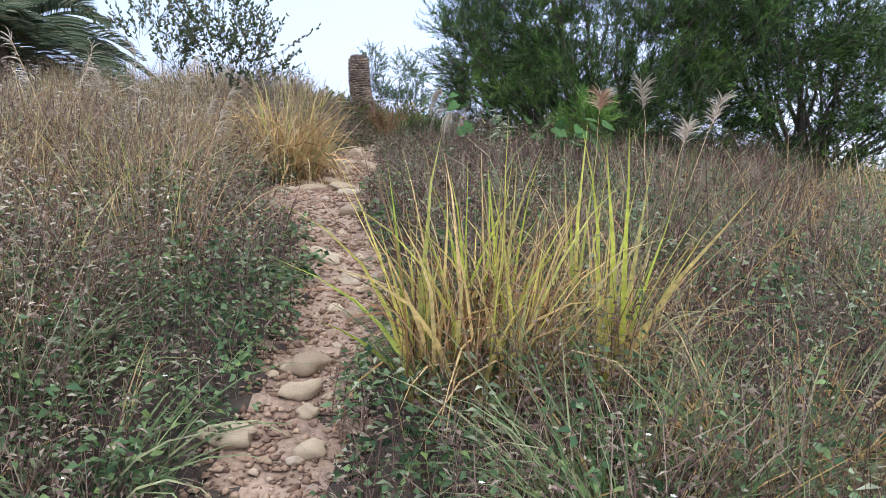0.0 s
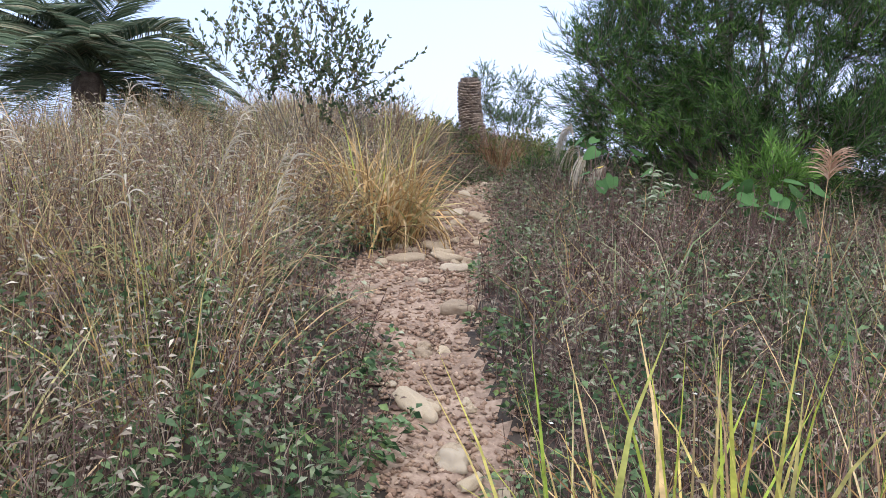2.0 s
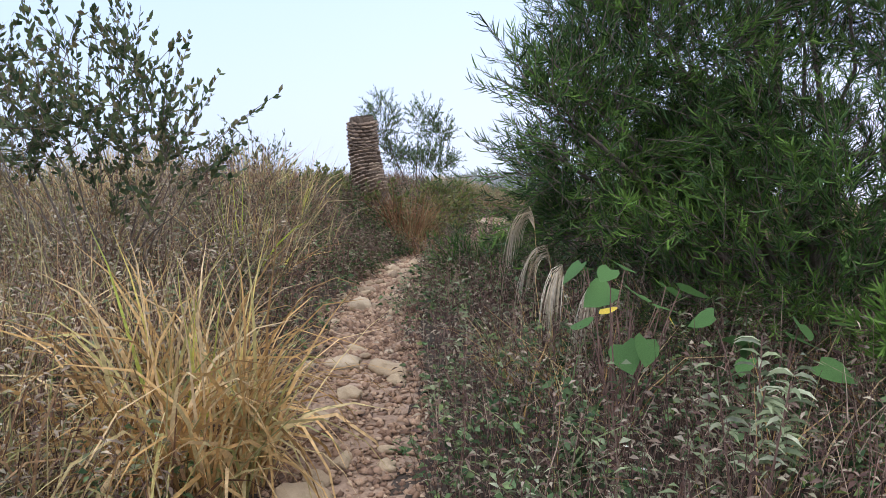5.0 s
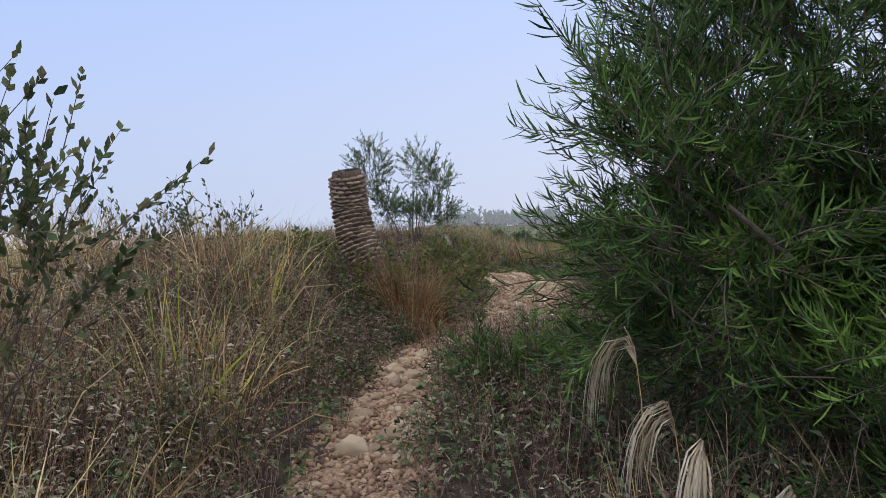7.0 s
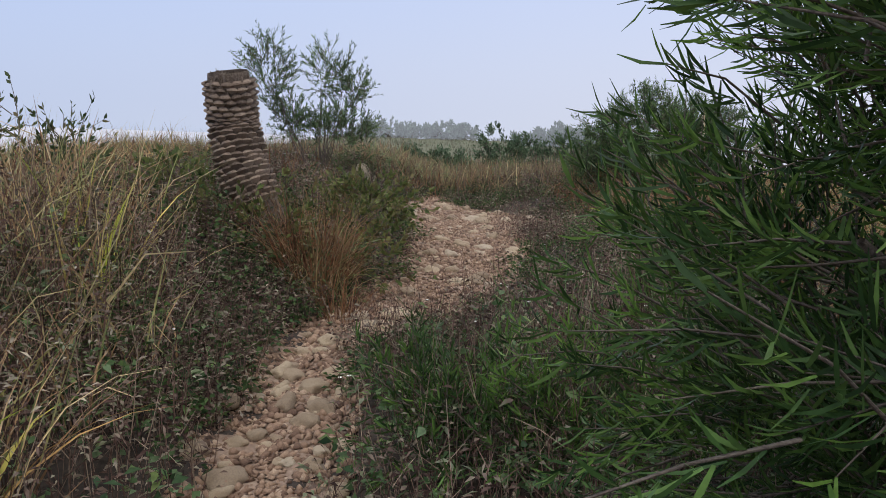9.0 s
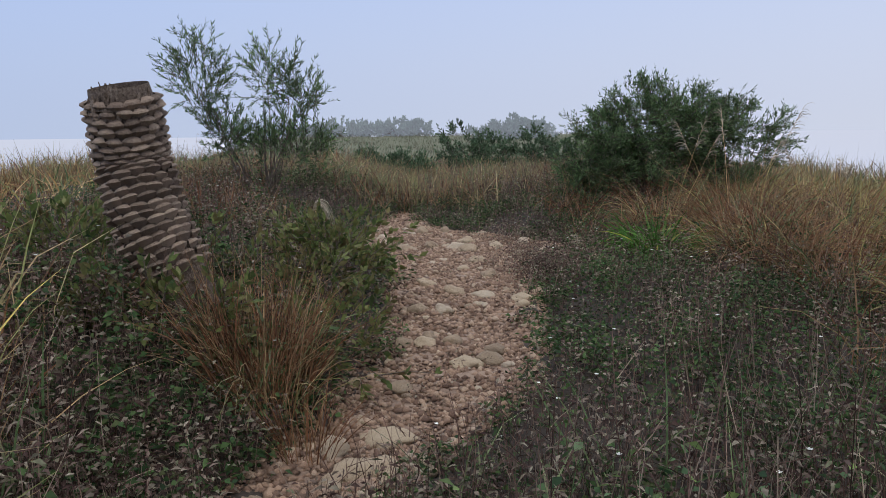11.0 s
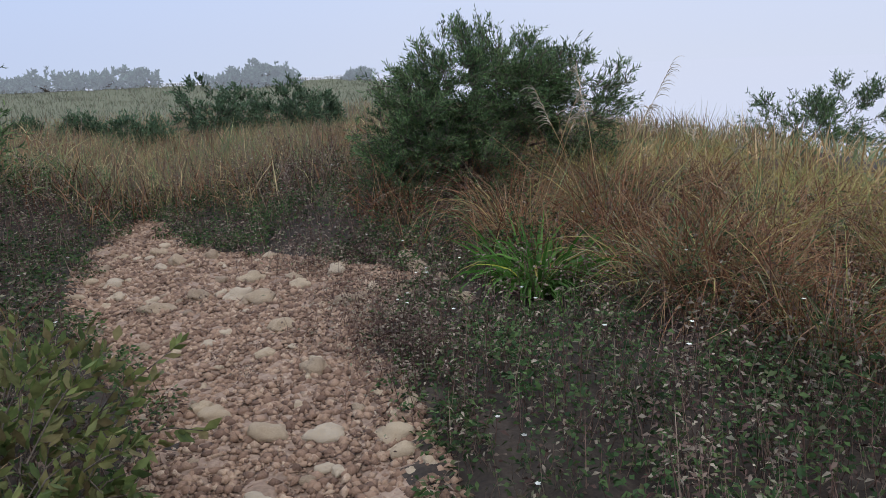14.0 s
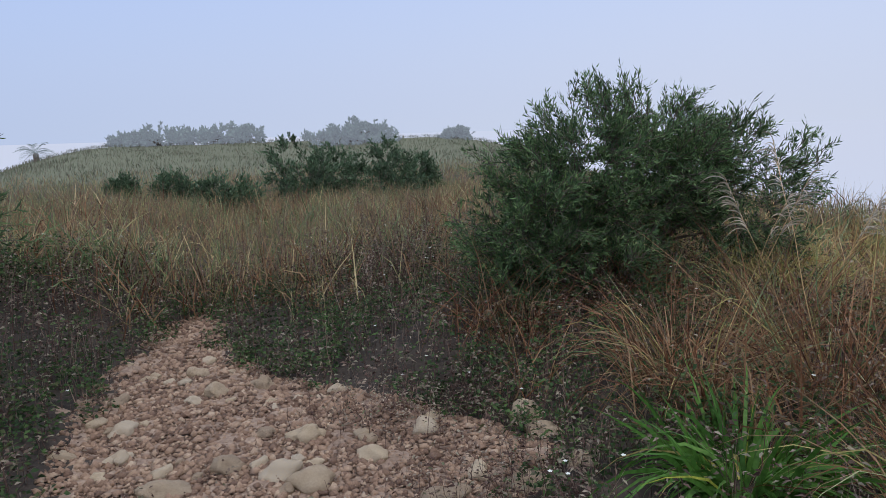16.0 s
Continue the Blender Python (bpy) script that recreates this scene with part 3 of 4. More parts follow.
# far trees: the grey of the haze is in the leaf colour and glow
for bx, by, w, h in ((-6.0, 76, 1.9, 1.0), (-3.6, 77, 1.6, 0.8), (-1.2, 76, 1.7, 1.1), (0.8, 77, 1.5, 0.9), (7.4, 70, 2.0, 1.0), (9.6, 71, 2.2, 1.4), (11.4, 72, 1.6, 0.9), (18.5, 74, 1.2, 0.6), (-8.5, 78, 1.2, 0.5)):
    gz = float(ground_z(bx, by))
    leafy_bush("distant_tree", (bx, by), [(bx, by, gz + 0.55 * h, w * 0.9, w, h * 0.75), (bx - 0.6 * w, by, gz + 0.4 * h, w * 0.7, w, h * 0.5)], "far tree with haze put into its leaf colour and glow", 230, 8, 0.32, 0.15, M_FARTREE, 0.06, 0.45, "tree", group="trees on the hilltop")


# ---- palms ----
def palm(x, y, crown_z, frond_len, fronds, label, mat, leaflets=64):
    ob = thing("palm_tree", (x, y, float(ground_z(x, y))), label, "palm")
    trunk = Heap()
    pts = arcs(np.array([[x, y, ob.location.z - 0.1]]), np.array([[x, y, crown_z]]), 6)
    tubes(trunk, pts, np.array([[0.24, 0.22, 0.2, 0.2, 0.22, 0.12]]), 0, 10)
    part("trunk", local(ob, trunk.mesh("trunk", [M_CORE])), ob)
    for i in range(fronds):
        heap = Heap()
        az, el = i * 2.4 + rng.uniform(-0.2, 0.2), rng.uniform(-0.25, 1.35)
        u = np.linspace(0, 1, 9)
        L = frond_len * rng.uniform(0.8, 1.1)
        run = L * u * np.cos(el * 0.8)
        up = L * (u * np.sin(el) - 0.6 * u ** 2)
        line = np.stack([x + np.cos(az) * run, y + np.sin(az) * run, crown_z + up], -1)
        tubes(heap, line[None], np.linspace(0.018, 0.004, 9)[None], 0, 4)
        v = np.repeat(np.linspace(0.12, 0.99, leaflets), 2)
        at = np.stack([np.interp(v, u, line[:, c]) for c in range(3)], -1)
        sgn = np.tile([1.0, -1.0], leaflets)
        fwd = unit(np.stack([np.cos(az) * np.ones_like(v), np.sin(az) * np.ones_like(v), np.interp(v, u, np.gradient(up, run + 1e-6))], -1))
        side = np.array([-np.sin(az), np.cos(az), 0.35])
        way = fwd * 0.6 + sgn[:, None] * side * [1, 1, 0] + np.array([0, 0, 0.35])
        ribbons(heap, at, way, frond_len * 0.24 * np.sin(np.pi * np.clip(v * 0.85 + 0.12, 0, 1)) + 0.05, 0.019 * frond_len / 2, 0.5, [0.5, 1, 0.6, 0.05], 0)
        part("frond", local(ob, heap.mesh("frond", [mat])), ob)
    return ob


palm(-6.3, 10.4, 3.15, 2.3, 46, "date palm with grey-green arching fronds in the grass", M_PALM)
# far palm: its fronds share the leaf with the haze glow
palm(-14.6, 74, 2.3, 1.8, 18, "small far palm with haze put into its fronds as colour and glow", M_FARTREE, 20)


# ---- the cut palm trunk ----
stump = thing("palm_stump", (-1.6, 13.38, float(ground_z(-1.6, 13.38))), "leaning cut palm trunk covered in rows of brown leaf bases", "tree stump")
ST_U = np.array([0.0, 0.2, 0.45, 0.7, 0.9, 1.0])
ST_P = np.array([0.035, 0.0, 0.06]) + np.array([[-1.6, 13.12, 2.4], [-1.69, 13.14, 2.68], [-1.81, 13.17, 2.98], [-1.88, 13.2, 3.28], [-1.88, 13.14, 3.52], [-1.89, 13.12, 3.62]])
ST_R = np.array([0.17, 0.18, 0.178, 0.17, 0.165, 0.15])


def stump_line(u):
    return np.array([np.interp(u, ST_U, ST_P[:, c]) for c in range(3)]), float(np.interp(u, ST_U, ST_R))


core = Heap()
us = np.linspace(0, 1, 16)
line = np.array([stump_line(u)[0] for u in us])
line[0, 2] -= 0.15
tubes(core, line[None], np.array([[stump_line(u)[1] * 0.9 for u in us]]), 0, 20)
part("core", local(stump, core.mesh("core", [M_CORE])), stump)
# torn fibres and the hollow at the cut top
top = Heap()
cut, cut_r = stump_line(1.0)
tubes(top, np.array([[cut + [0, 0, -0.12], cut + [0, 0, -0.03]]]), np.array([[cut_r, cut_r * 0.2]]), 0, 16)
n = 230
az = rng.uniform(0, 6.28, n)
rr = cut_r * rng.uniform(0.2, 0.88, n)
b0 = cut + np.stack([np.cos(az) * rr, np.sin(az) * rr, np.full(n, -0.16)], -1)
b1 = b0 + np.stack([np.cos(az) * 0.015, np.sin(az) * 0.015, rng.uniform(0.08, 0.17, n) * (0.55 + rr / cut_r * 0.45) * (1 + 0.25 * np.sin(az * 3 + 1))], -1)
tubes(top, arcs(b0, b1, 4, 0, 0.008), np.array([[0.019, 0.017, 0.013, 0.005]]) * rng.uniform(0.4, 1.3, (n, 1)), 0, 5)
part("torn_top", local(stump, top.mesh("torn_top", [M_CORE])), stump, "grey splintered top of the trunk")


def scale_mesh():
    """One cut leaf base: a wide blunt wedge with a ridged lip."""
    bm = bmesh.new()
    w, h = 0.045, 0.026
    rows = [(-h * 1.1, 0.0, 0.25), (-h * 0.45, 0.016, 0.8), (h * 0.1, 0.033, 1.0), (h * 0.45, 0.03, 0.75), (h * 0.8, 0.004, 0.45)]
    grid = [[bm.verts.new((s * w * k, -d * (1 - 0.55 * s * s), z)) for s in (-1, -0.5, 0, 0.5, 1)] for z, d, k in rows]
    for a, b in zip(grid, grid[1:]):
        for i in range(4):
            bm.faces.new((a[i], a[i + 1], b[i + 1], b[i]))
    me = bpy.data.meshes.new("leaf_base")
    bm.to_mesh(me)
    bm.free()
    me.materials.append(M_SCALE)
    return me


SCALE = scale_mesh()
for row in range(22):
    u = 0.25 + row * 0.68 / 21
    c, r = stump_line(u)
    ahead = Vector(stump_line(min(1, u + 0.05))[0] - stump_line(max(0, u - 0.05))[0]).normalized()
    for k in range(14):
        a = (k + 0.5 * (row % 2)) * 2 * math.pi / 14 + row * 0.05 + random.uniform(-0.03, 0.03)
        out = Vector((math.cos(a), math.sin(a), 0))
        out = (out - ahead * out.dot(ahead)).normalized()
        sx = ahead.cross(-out).normalized() * -1
        m = Matrix((sx, -out, ahead)).transposed().to_4x4()
        m.translation = Vector(c) + out * r * 0.9 + ahead * random.uniform(-0.005, 0.005) - Vector(stump.location)
        ob = new("leaf_base", SCALE)
        ob.parent = stump
        ob.matrix_basis = m @ Matrix.Rotation(random.uniform(-0.12, 0.12), 4, "Y") @ Matrix.Diagonal((random.uniform(0.85, 1.1), random.uniform(0.8, 1.4), random.uniform(0.9, 1.25), 1))


# ---- grass clumps that stand out ----
grass_clump("grass_clump", 1.16, 3.8, "tall yellow-green grass clump with dry lower blades", [(110, 1.0, 0.26, 0.019, 1.2, M_YGREEN, 0.1), (170, 0.85, 0.28, 0.009, 1.6, M_RED, 0.1), (90, 0.9, 0.28, 0.011, 2.6, M_GOLD, 0.12), (90, 0.6, 0.28, 0.008, 1.2, M_BLADE, 0.3)])
grass_clump("grass_clump", 1.64, 4.0, "yellow-green grass clump with dry lower blades", [(26, 1.0, 0.14, 0.024, 0.6, M_YGREEN, 0.1), (160, 0.8, 0.2, 0.009, 1.6, M_BROWN, 0.25), (50, 0.65, 0.25, 0.01, 1.6, M_GOLD, 0.25)])
grass_clump("grass_clump", 1.75, 3.1, "loose tuft of long grey-green grass", [(240, 0.85, 0.22, 0.008, 1.5, M_BLADE, 0.5), (70, 0.75, 0.22, 0.007, 1.7, M_GOLD, 0.6)])
grass_clump("grass_clump", 2.3, 3.5, "loose tuft of long grey-green grass", [(190, 0.85, 0.25, 0.008, 1.6, M_BLADE, 0.6), (110, 0.75, 0.25, 0.007, 1.6, M_GOLD, 0.6)])
grass_clump("grass_clump", 0.02, 3.0, "thin green grass tuft with arching blades", [(80, 0.72, 0.22, 0.008, 2.2, M_BLADE, 0.7)])
grass_clump("grass_clump", -0.55, 3.5, "thin green grass tuft with arching blades", [(130, 0.72, 0.3, 0.008, 1.8, M_BLADE, 0.55)])
grass_clump("grass_clump", -1.1, 4.3, "thin green grass tuft with arching blades", [(110, 0.7, 0.3, 0.008, 1.6, M_BLADE, 0.5)])
grass_clump("dry_grass_clump", -1.02, 7.55, "dry golden grass clump with a few green blades", [(520, 1.0, 0.32, 0.016, 3.4, M_GOLD, 0.13), (200, 0.8, 0.34, 0.01, 2.4, M_BROWN, 0.2), (9, 1.0, 0.1, 0.016, 0.4, M_YGREEN, 0.1)])
grass_clump("dry_grass_clump", -1.55, 8.3, "dry golden grass clump", [(90, 0.8, 0.3, 0.009, 1.4, M_GOLD, 0.2), (90, 0.7, 0.3, 0.008, 1.4, M_BROWN, 0.25)])
grass_clump("grass_clump", -2.1, 11.6, "yellow-green grass clump among dry weeds", [(40, 0.75, 0.25, 0.014, 0.8, M_YGREEN, 0.15), (150, 0.7, 0.35, 0.007, 1.2, M_BROWN, 0.25)])
grass_clump("grass_clump", -1.85, 9.9, "long straw-green grass clump", [(34, 0.9, 0.25, 0.014, 1.4, M_YGREEN, 0.14), (150, 0.8, 0.35, 0.008, 1.2, M_BROWN, 0.22), (30, 0.8, 0.3, 0.01, 1.4, M_GOLD, 0.2)])
grass_clump("russet_grass_clump", -1.2, 12.75, "upright russet grass clump beside the path", [(520, 0.7, 0.22, 0.005, 1.2, M_RED, 0.24), (90, 0.6, 0.22, 0.006, 1.6, M_BROWN, 0.4), (60, 0.5, 0.2, 0.006, 1.4, M_BLADE, 0.5)], 0)
grass_clump("russet_grass_clump", -0.95, 12.35, "small russet grass clump", [(120, 0.4, 0.12, 0.004, 0.7, M_RED, 0.3)])
grass_clump("lily_clump", 1.66, 15.7, "lush bright-green clump of arching strap leaves", [(330, 0.52, 0.22, 0.022, 2.3, M_LILY, 0.6), (20, 0.6, 0.12, 0.018, 1.9, M_YGREEN, 0.8)])
grass_clump("strap_leaf_plant", -1.22, 13.1, "strap-leaved plant with arching pale-edged leaves in weeds", [(46, 0.5, 0.12, 0.02, 2.2, M_BLADE, 0.7), (14, 0.5, 0.1, 0.018, 2.0, M_SILVER, 0.8)])
for x, y, h in ((2.2, 15.2, 0.8), (2.6, 16.2, 0.9), (2.0, 16.6, 0.85), (3.1, 15.4, 0.85), (2.9, 17.0, 0.9), (3.6, 16.4, 0.7), (3.3, 14.4, 0.8), (2.35, 14.2, 0.75), (2.7, 13.5, 0.75), (2.25, 14.8, 0.7), (4.1, 15.6, 0.6), (4.3, 17.2, 0.5)):
    grass_clump("russet_grass_clump", x, y, "arching russet and straw grass clump", [(230, h * 1.1, 0.28, 0.0055, 2.2, M_RED, 0.45), (28, h * 1.1, 0.25, 0.007, 2.0, M_STRAWGREEN, 0.5), (40, h, 0.25, 0.007, 1.8, M_BLADE, 0.5)], 2 if y > 16 else 0, M_PLUME, h * 1.25, "grass on the bank")
for x, y in ((-0.75, 4.7), (-1.3, 5.2), (-1.9, 4.4), (-1.5, 6.2), (-2.3, 5.8), (-2.2, 7.2)):
    grass_clump("tall_dry_grass", x, y, "tall straw grass with loose feathery tops", [(60, 1.0, 0.3, 0.006, 1.3, M_BROWN, 0.25), (22, 0.9, 0.3, 0.007, 1.3, M_GOLD, 0.25), (10, 0.8, 0.25, 0.01, 1.2, M_YGREEN, 0.2)], 2, M_PLUME, 1.05, "tall grass on the bank")
# seed plumes by the path
ob = grass_clump("plume_grass", 0.27, 8.75, "grass tuft with drooping silvery seed plumes", [(90, 0.6, 0.2, 0.005, 1.2, M_GOLD, 0.5), (50, 0.6, 0.2, 0.006, 1.2, M_BLADE, 0.5)])
for az, h, dx in ((2.6, 0.88, 0.0), (3.4, 0.7, 0.08), (4.3, 0.6, 0.1), (3.9, 0.55, 0.3)):
    seed_plume(ob, np.array([0.33 + dx, 8.75 - dx, ob.location.z]), h, az, M_PLUME, 0.12, 0.36, 38, 6.5)
ob = grass_clump("plume_grass", -1.22, 13.95, "grass tuft with a drooping pale seed plume", [(40, 0.4, 0.12, 0.005, 1.2, M_GOLD, 0.5)])
seed_plume(ob, np.array([-1.22, 13.95, ob.location.z]), 0.55, 0.2, M_PLUME, 0.25, 0.2, 40, 5.0)
ob = grass_clump("plume_grass", 1.75, 6.1, "tall grass with an orange seed plume", [(60, 0.9, 0.12, 0.006, 0.7, M_BLADE, 0.3)])
seed_plume(ob, np.array([1.75, 6.1, ob.location.z]), 0.98, 2.0, M_ORANGE, 0.06, 0.13, 80, 1.3)
ob = grass_clump("plume_grass", 2.05, 5.2, "tall grass with loose pale seed plumes", [(70, 0.95, 0.15, 0.006, 0.6, M_BLADE, 0.35)])
for az in (1.0, 0.4, 2.0):
    seed_plume(ob, np.array([2.05, 5.2, ob.location.z]), rng.uniform(0.9, 1.15), az, M_PLUME, 0.3, 0.1, 70, 0.8)


# ---- broad-leaved plants ----
def heart_mesh():
    bm = bmesh.new()
    outline = [(0, 0.0), (0.34, -0.1), (0.52, 0.12), (0.5, 0.42), (0.3, 0.75), (0, 1.05)]
    mid = [bm.verts.new((0, y, 0.02 - 0.16 * (y - 0.4) ** 2)) for y in (0.0, 0.1, 0.28, 0.5, 0.76, 1.05)]
    for s in (-1, 1):
        rim = [mid[0]] + [bm.verts.new((s * x, y, 0.1 - 0.14 * (y - 0.3) ** 2 - 0.03 * i)) for i, (x, y) in enumerate(outline[1:-1])] + [mid[-1]]
        for i in range(5):
            vs = [mid[i], mid[i + 1], rim[i + 1], rim[i]]
            vs = [v for j, v in enumerate(vs) if v not in vs[:j]]
            if len(vs) > 2:
                bm.faces.new(vs if s > 0 else vs[::-1])
    me = bpy.data.meshes.new("leaf")
    bm.to_mesh(me)
    bm.free()
    for p in me.polygons:
        p.use_smooth = True
    return me


HEART = heart_mesh()
HEART.materials.append(M_HEART)
YELLOW = HEART.copy()
YELLOW.materials[0] = leaf_material("yellowed_leaf", [(0.6, 0.45, 0.06), (0.65, 0.5, 0.1)], 0.3)


def broad_plant(x, y, height, leaves, size, label, yellow=0):
    ob = thing("broad_leaf_plant", (x, y, float(ground_z(x, y))), label, "plant")
    for i in range(leaves):
        heap = Heap()
        az = i * 2.4 + rng.uniform(-0.3, 0.3)
        r, h = rng.uniform(0.05, 0.22), height * rng.uniform(0.7, 1.08)
        end = np.array([np.cos(az) * r, np.sin(az) * r, h])
        tubes(heap, arcs(np.zeros((1, 3)), end[None], 5, 0.05, 0.01), np.linspace(0.004, 0.002, 5)[None], 0, 4)
        part("stalk", heap.mesh("stalk", [M_STEM]), ob)
        leaf = part("leaf", YELLOW if i < yellow else HEART, ob)
        s = size * rng.uniform(0.7, 1.15) * (0.6 if i < yellow else 1)
        leaf.matrix_basis = Matrix.Translation(end) @ Euler((rng.uniform(-1.1, 0.1), rng.uniform(-0.6, 0.6), az - 1.57)).to_matrix().to_4x4() @ Matrix.Scale(s, 4)


broad_plant(0.62, 7.75, 0.82, 16, 0.105, "plant with large heart-shaped leaves, some yellowed", 2)
broad_plant(1.62, 7.0, 0.75, 16, 0.115, "plant with large heart-shaped green leaves")
broad_plant(1.15, 7.8, 0.65, 8, 0.11, "plant with heart-shaped green leaves under the bush")
ob = thing("silver_leaf_plant", (0.95, 7.2, float(ground_z(0.95, 7.2))), "silvery-leaved plant with drooping pale tops", "plant")
for i in range(5):
    heap = Heap()
    tip = np.array([0.95 + rng.uniform(-0.13, 0.13), 7.2 + rng.uniform(-0.13, 0.13), ob.location.z + rng.uniform(0.6, 0.95)])
    foot = np.array([0.95, 7.2, ob.location.z])
    tubes(heap, arcs(foot[None], tip[None], 4, 0, 0.01), np.linspace(0.005, 0.002, 4)[None], 0, 4)
    u = rng.uniform(0.6, 1.05, 26)
    az = rng.uniform(0, 6.28, 26)
    ribbons(heap, foot + (tip - foot) * u[:, None], np.stack([np.cos(az), np.sin(az), np.full(26, 0.5)], -1), 0.085, 0.014, 1.6, [0.2, 1, 0.8, 0.05], 1)
    part("shoot", local(ob, heap.mesh("shoot", [M_STEM, M_SILVER])), ob)


# ---- undergrowth ----
def near(x, y, cx, cy, rx, ry):
    return np.exp(-(((x - cx) / rx) ** 2 + ((y - cy) / ry) ** 2))


def side(x, y):
    return x - (np.interp(y, EDGE_Y, EDGE_L) + np.interp(y, EDGE_Y, EDGE_R)) / 2


def edge_h(spots, lo, hi, reach):
    """Lower beside the path, taller away from it."""
    return lo + (hi - lo) * np.clip(off_path(spots[:, 0], spots[:, 1]) / reach, 0, 1)


s = scatter(14500, -4.3, 4.3, 0.5, 12.0, lambda x, y: np.clip(0.75 + 0.3 * soft_noise(x, y, 1.5), 0, 1) * np.where(np.abs(side(x, y)) < 2.6, 1, 0.4))
weeds("dry_weeds", s, edge_h(s, 0.26, 0.5, 0.7) + np.where(side(s[:, 0], s[:, 1]) < -0.5, 0.08, 0) + 0.22 * near(s[:, 0], s[:, 1], 1.4, 7.4, 1.1, 0.9), 16, 0.04, 0.0115, M_DRY, "withered brown-purple weeds with curled grey leaves")
s = scatter(11000, -3.5, 4.2, 11.5, 20.5, lambda x, y: np.clip(0.6 + 0.4 * soft_noise(x, y, 1.7), 0, 1))
weeds("dry_weeds", s, edge_h(s, 0.12, 0.32, 0.9), 13, 0.034, 0.013, M_DRY, "low withered brown weeds beside the stony path")
s = scatter(10000, -4.5, 4.5, 0.5, 11.5, lambda x, y: np.clip(0.5 + 0.5 * soft_noise(x + 3, y, 1.2) + 0.9 * near(x, y, -0.3, 3, 1.2, 1.5) + 0.7 * near(x, y, 1.3, 3, 0.9, 0.9), 0, 1) * np.where(np.abs(side(x, y)) < 2.6, 1, 0.4))
weeds("green_weeds", s, edge_h(s, 0.2, 0.45, 0.8), 16, 0.05, 0.025, M_GREEN, "leafy green weeds among the dry stems")
s = scatter(13000, -3.8, 3.8, 11.0, 20.5, lambda x, y: (near(x, y, 1.5, 15.6, 0.5, 0.5) < 0.5) * np.clip(0.68 + 0.6 * soft_noise(x + 1, y, 2.3) + 0.4 * near(x, y, 1, 14, 1.2, 1.2), 0, 1))
weeds("green_weeds", s, edge_h(s, 0.09, 0.25, 0.9) * (1 + 0.6 * soft_noise(s[:, 0], s[:, 1], 2.9)), 15, 0.036, 0.018, M_DARKGREEN, "low dark-green leafy weeds with tiny white flowers")
s = scatter(5000, -3, 3.2, 1.5, 11.0, lambda x, y: np.clip(0.5 * soft_noise(x, y, 2.2) + 0.1, 0, 1))
weeds("grey_weeds", s, edge_h(s, 0.3, 0.6, 0.8), 18, 0.055, 0.015, M_SILVER, "grey-green narrow-leaved weeds in the undergrowth")
s = scatter(9000, -4.2, 0.4, 2.2, 10.5, lambda x, y: np.clip((-side(x, y) - 0.5) * 1.5, 0, 1) * np.clip(0.5 + 0.7 * soft_noise(x + 4, y, 1.6), 0, 1))
weeds("pale_weeds", s, edge_h(s, 0.45, 0.85, 1.2), 17, 0.045, 0.0095, M_PALE, "tall bleached dry weeds on the bank", 0.0022)
x, y = rng.uniform(0.0, 1.6, 3600), rng.uniform(14.0, 17.2, 3600)
ok = rng.random(3600) < (near(x, y, 0.6, 15.25, 0.3, 0.5) + 0.5 * near(x, y, 0.95, 16.1, 0.35, 0.3) + 0.6 * near(x, y, 0.8, 17.0, 0.5, 0.25)) * 0.85
s = np.stack([x[ok], y[ok], ground_z(x[ok], y[ok])], -1)
weeds("dry_weeds", s, np.full(len(s), 0.2), 12, 0.028, 0.01, M_DRY, "low withered weeds spreading over the gravel")
s = scatter(1500, -2.9, -1.0, 10.6, 13.4, lambda x, y: 0.8 + 0 * x)
s = s[near(s[:, 0], s[:, 1], -1.2, 12.75, 0.25, 0.4) < 0.6]
weeds("dry_weeds", s, edge_h(s, 0.16, 0.36, 0.8), 12, 0.036, 0.014, M_DRY, "withered weeds below the palm stump")
s = scatter(900, -2.9, -1.0, 10.6, 13.4, lambda x, y: 0.8 + 0 * x)
weeds("green_weeds", s, edge_h(s, 0.16, 0.36, 0.8), 12, 0.045, 0.022, M_DARKGREEN, "leafy green weeds below the palm stump")
# small sprigs growing on the path's gravel
x, y = rng.uniform(-0.9, 1.3, 700), rng.uniform(12.5, 18.3, 700)
ok = (off_path(x, y) < 0) & (soft_noise(x * 1.1, y, 3.1) > 0.42)
s = np.stack([x[ok], y[ok], ground_z(x[ok], y[ok])], -1)
weeds("sprigs", s, np.full(len(s), 0.08), 10, 0.02, 0.01, M_DRY, "small withered sprigs growing in the gravel")


def grasses(name, spots, h, width, droop, mat, label, per=7, spread=0.06, lean=0.3, profile=(0.8, 1, 0.7, 0.03)):
    heap = Heap()
    n = len(spots) * per
    w = np.repeat(np.arange(len(spots)), per)
    base = spots[w] + rng.normal(size=(n, 3)) * [spread, spread, 0]
    base[:, 2] = ground_z(base[:, 0], base[:, 1]) - 0.01
    ribbons(heap, base, upward(n, lean), np.broadcast_to(h, (len(spots),))[w] * rng.uniform(0.5, 1.15, n), width * rng.uniform(0.6, 1.4, n), droop * rng.uniform(0.2, 1.7, n), list(profile), 0, 0.05)
    return tagged(new(name, heap.mesh(name, [mat])), label, "grass", kind="stuff")


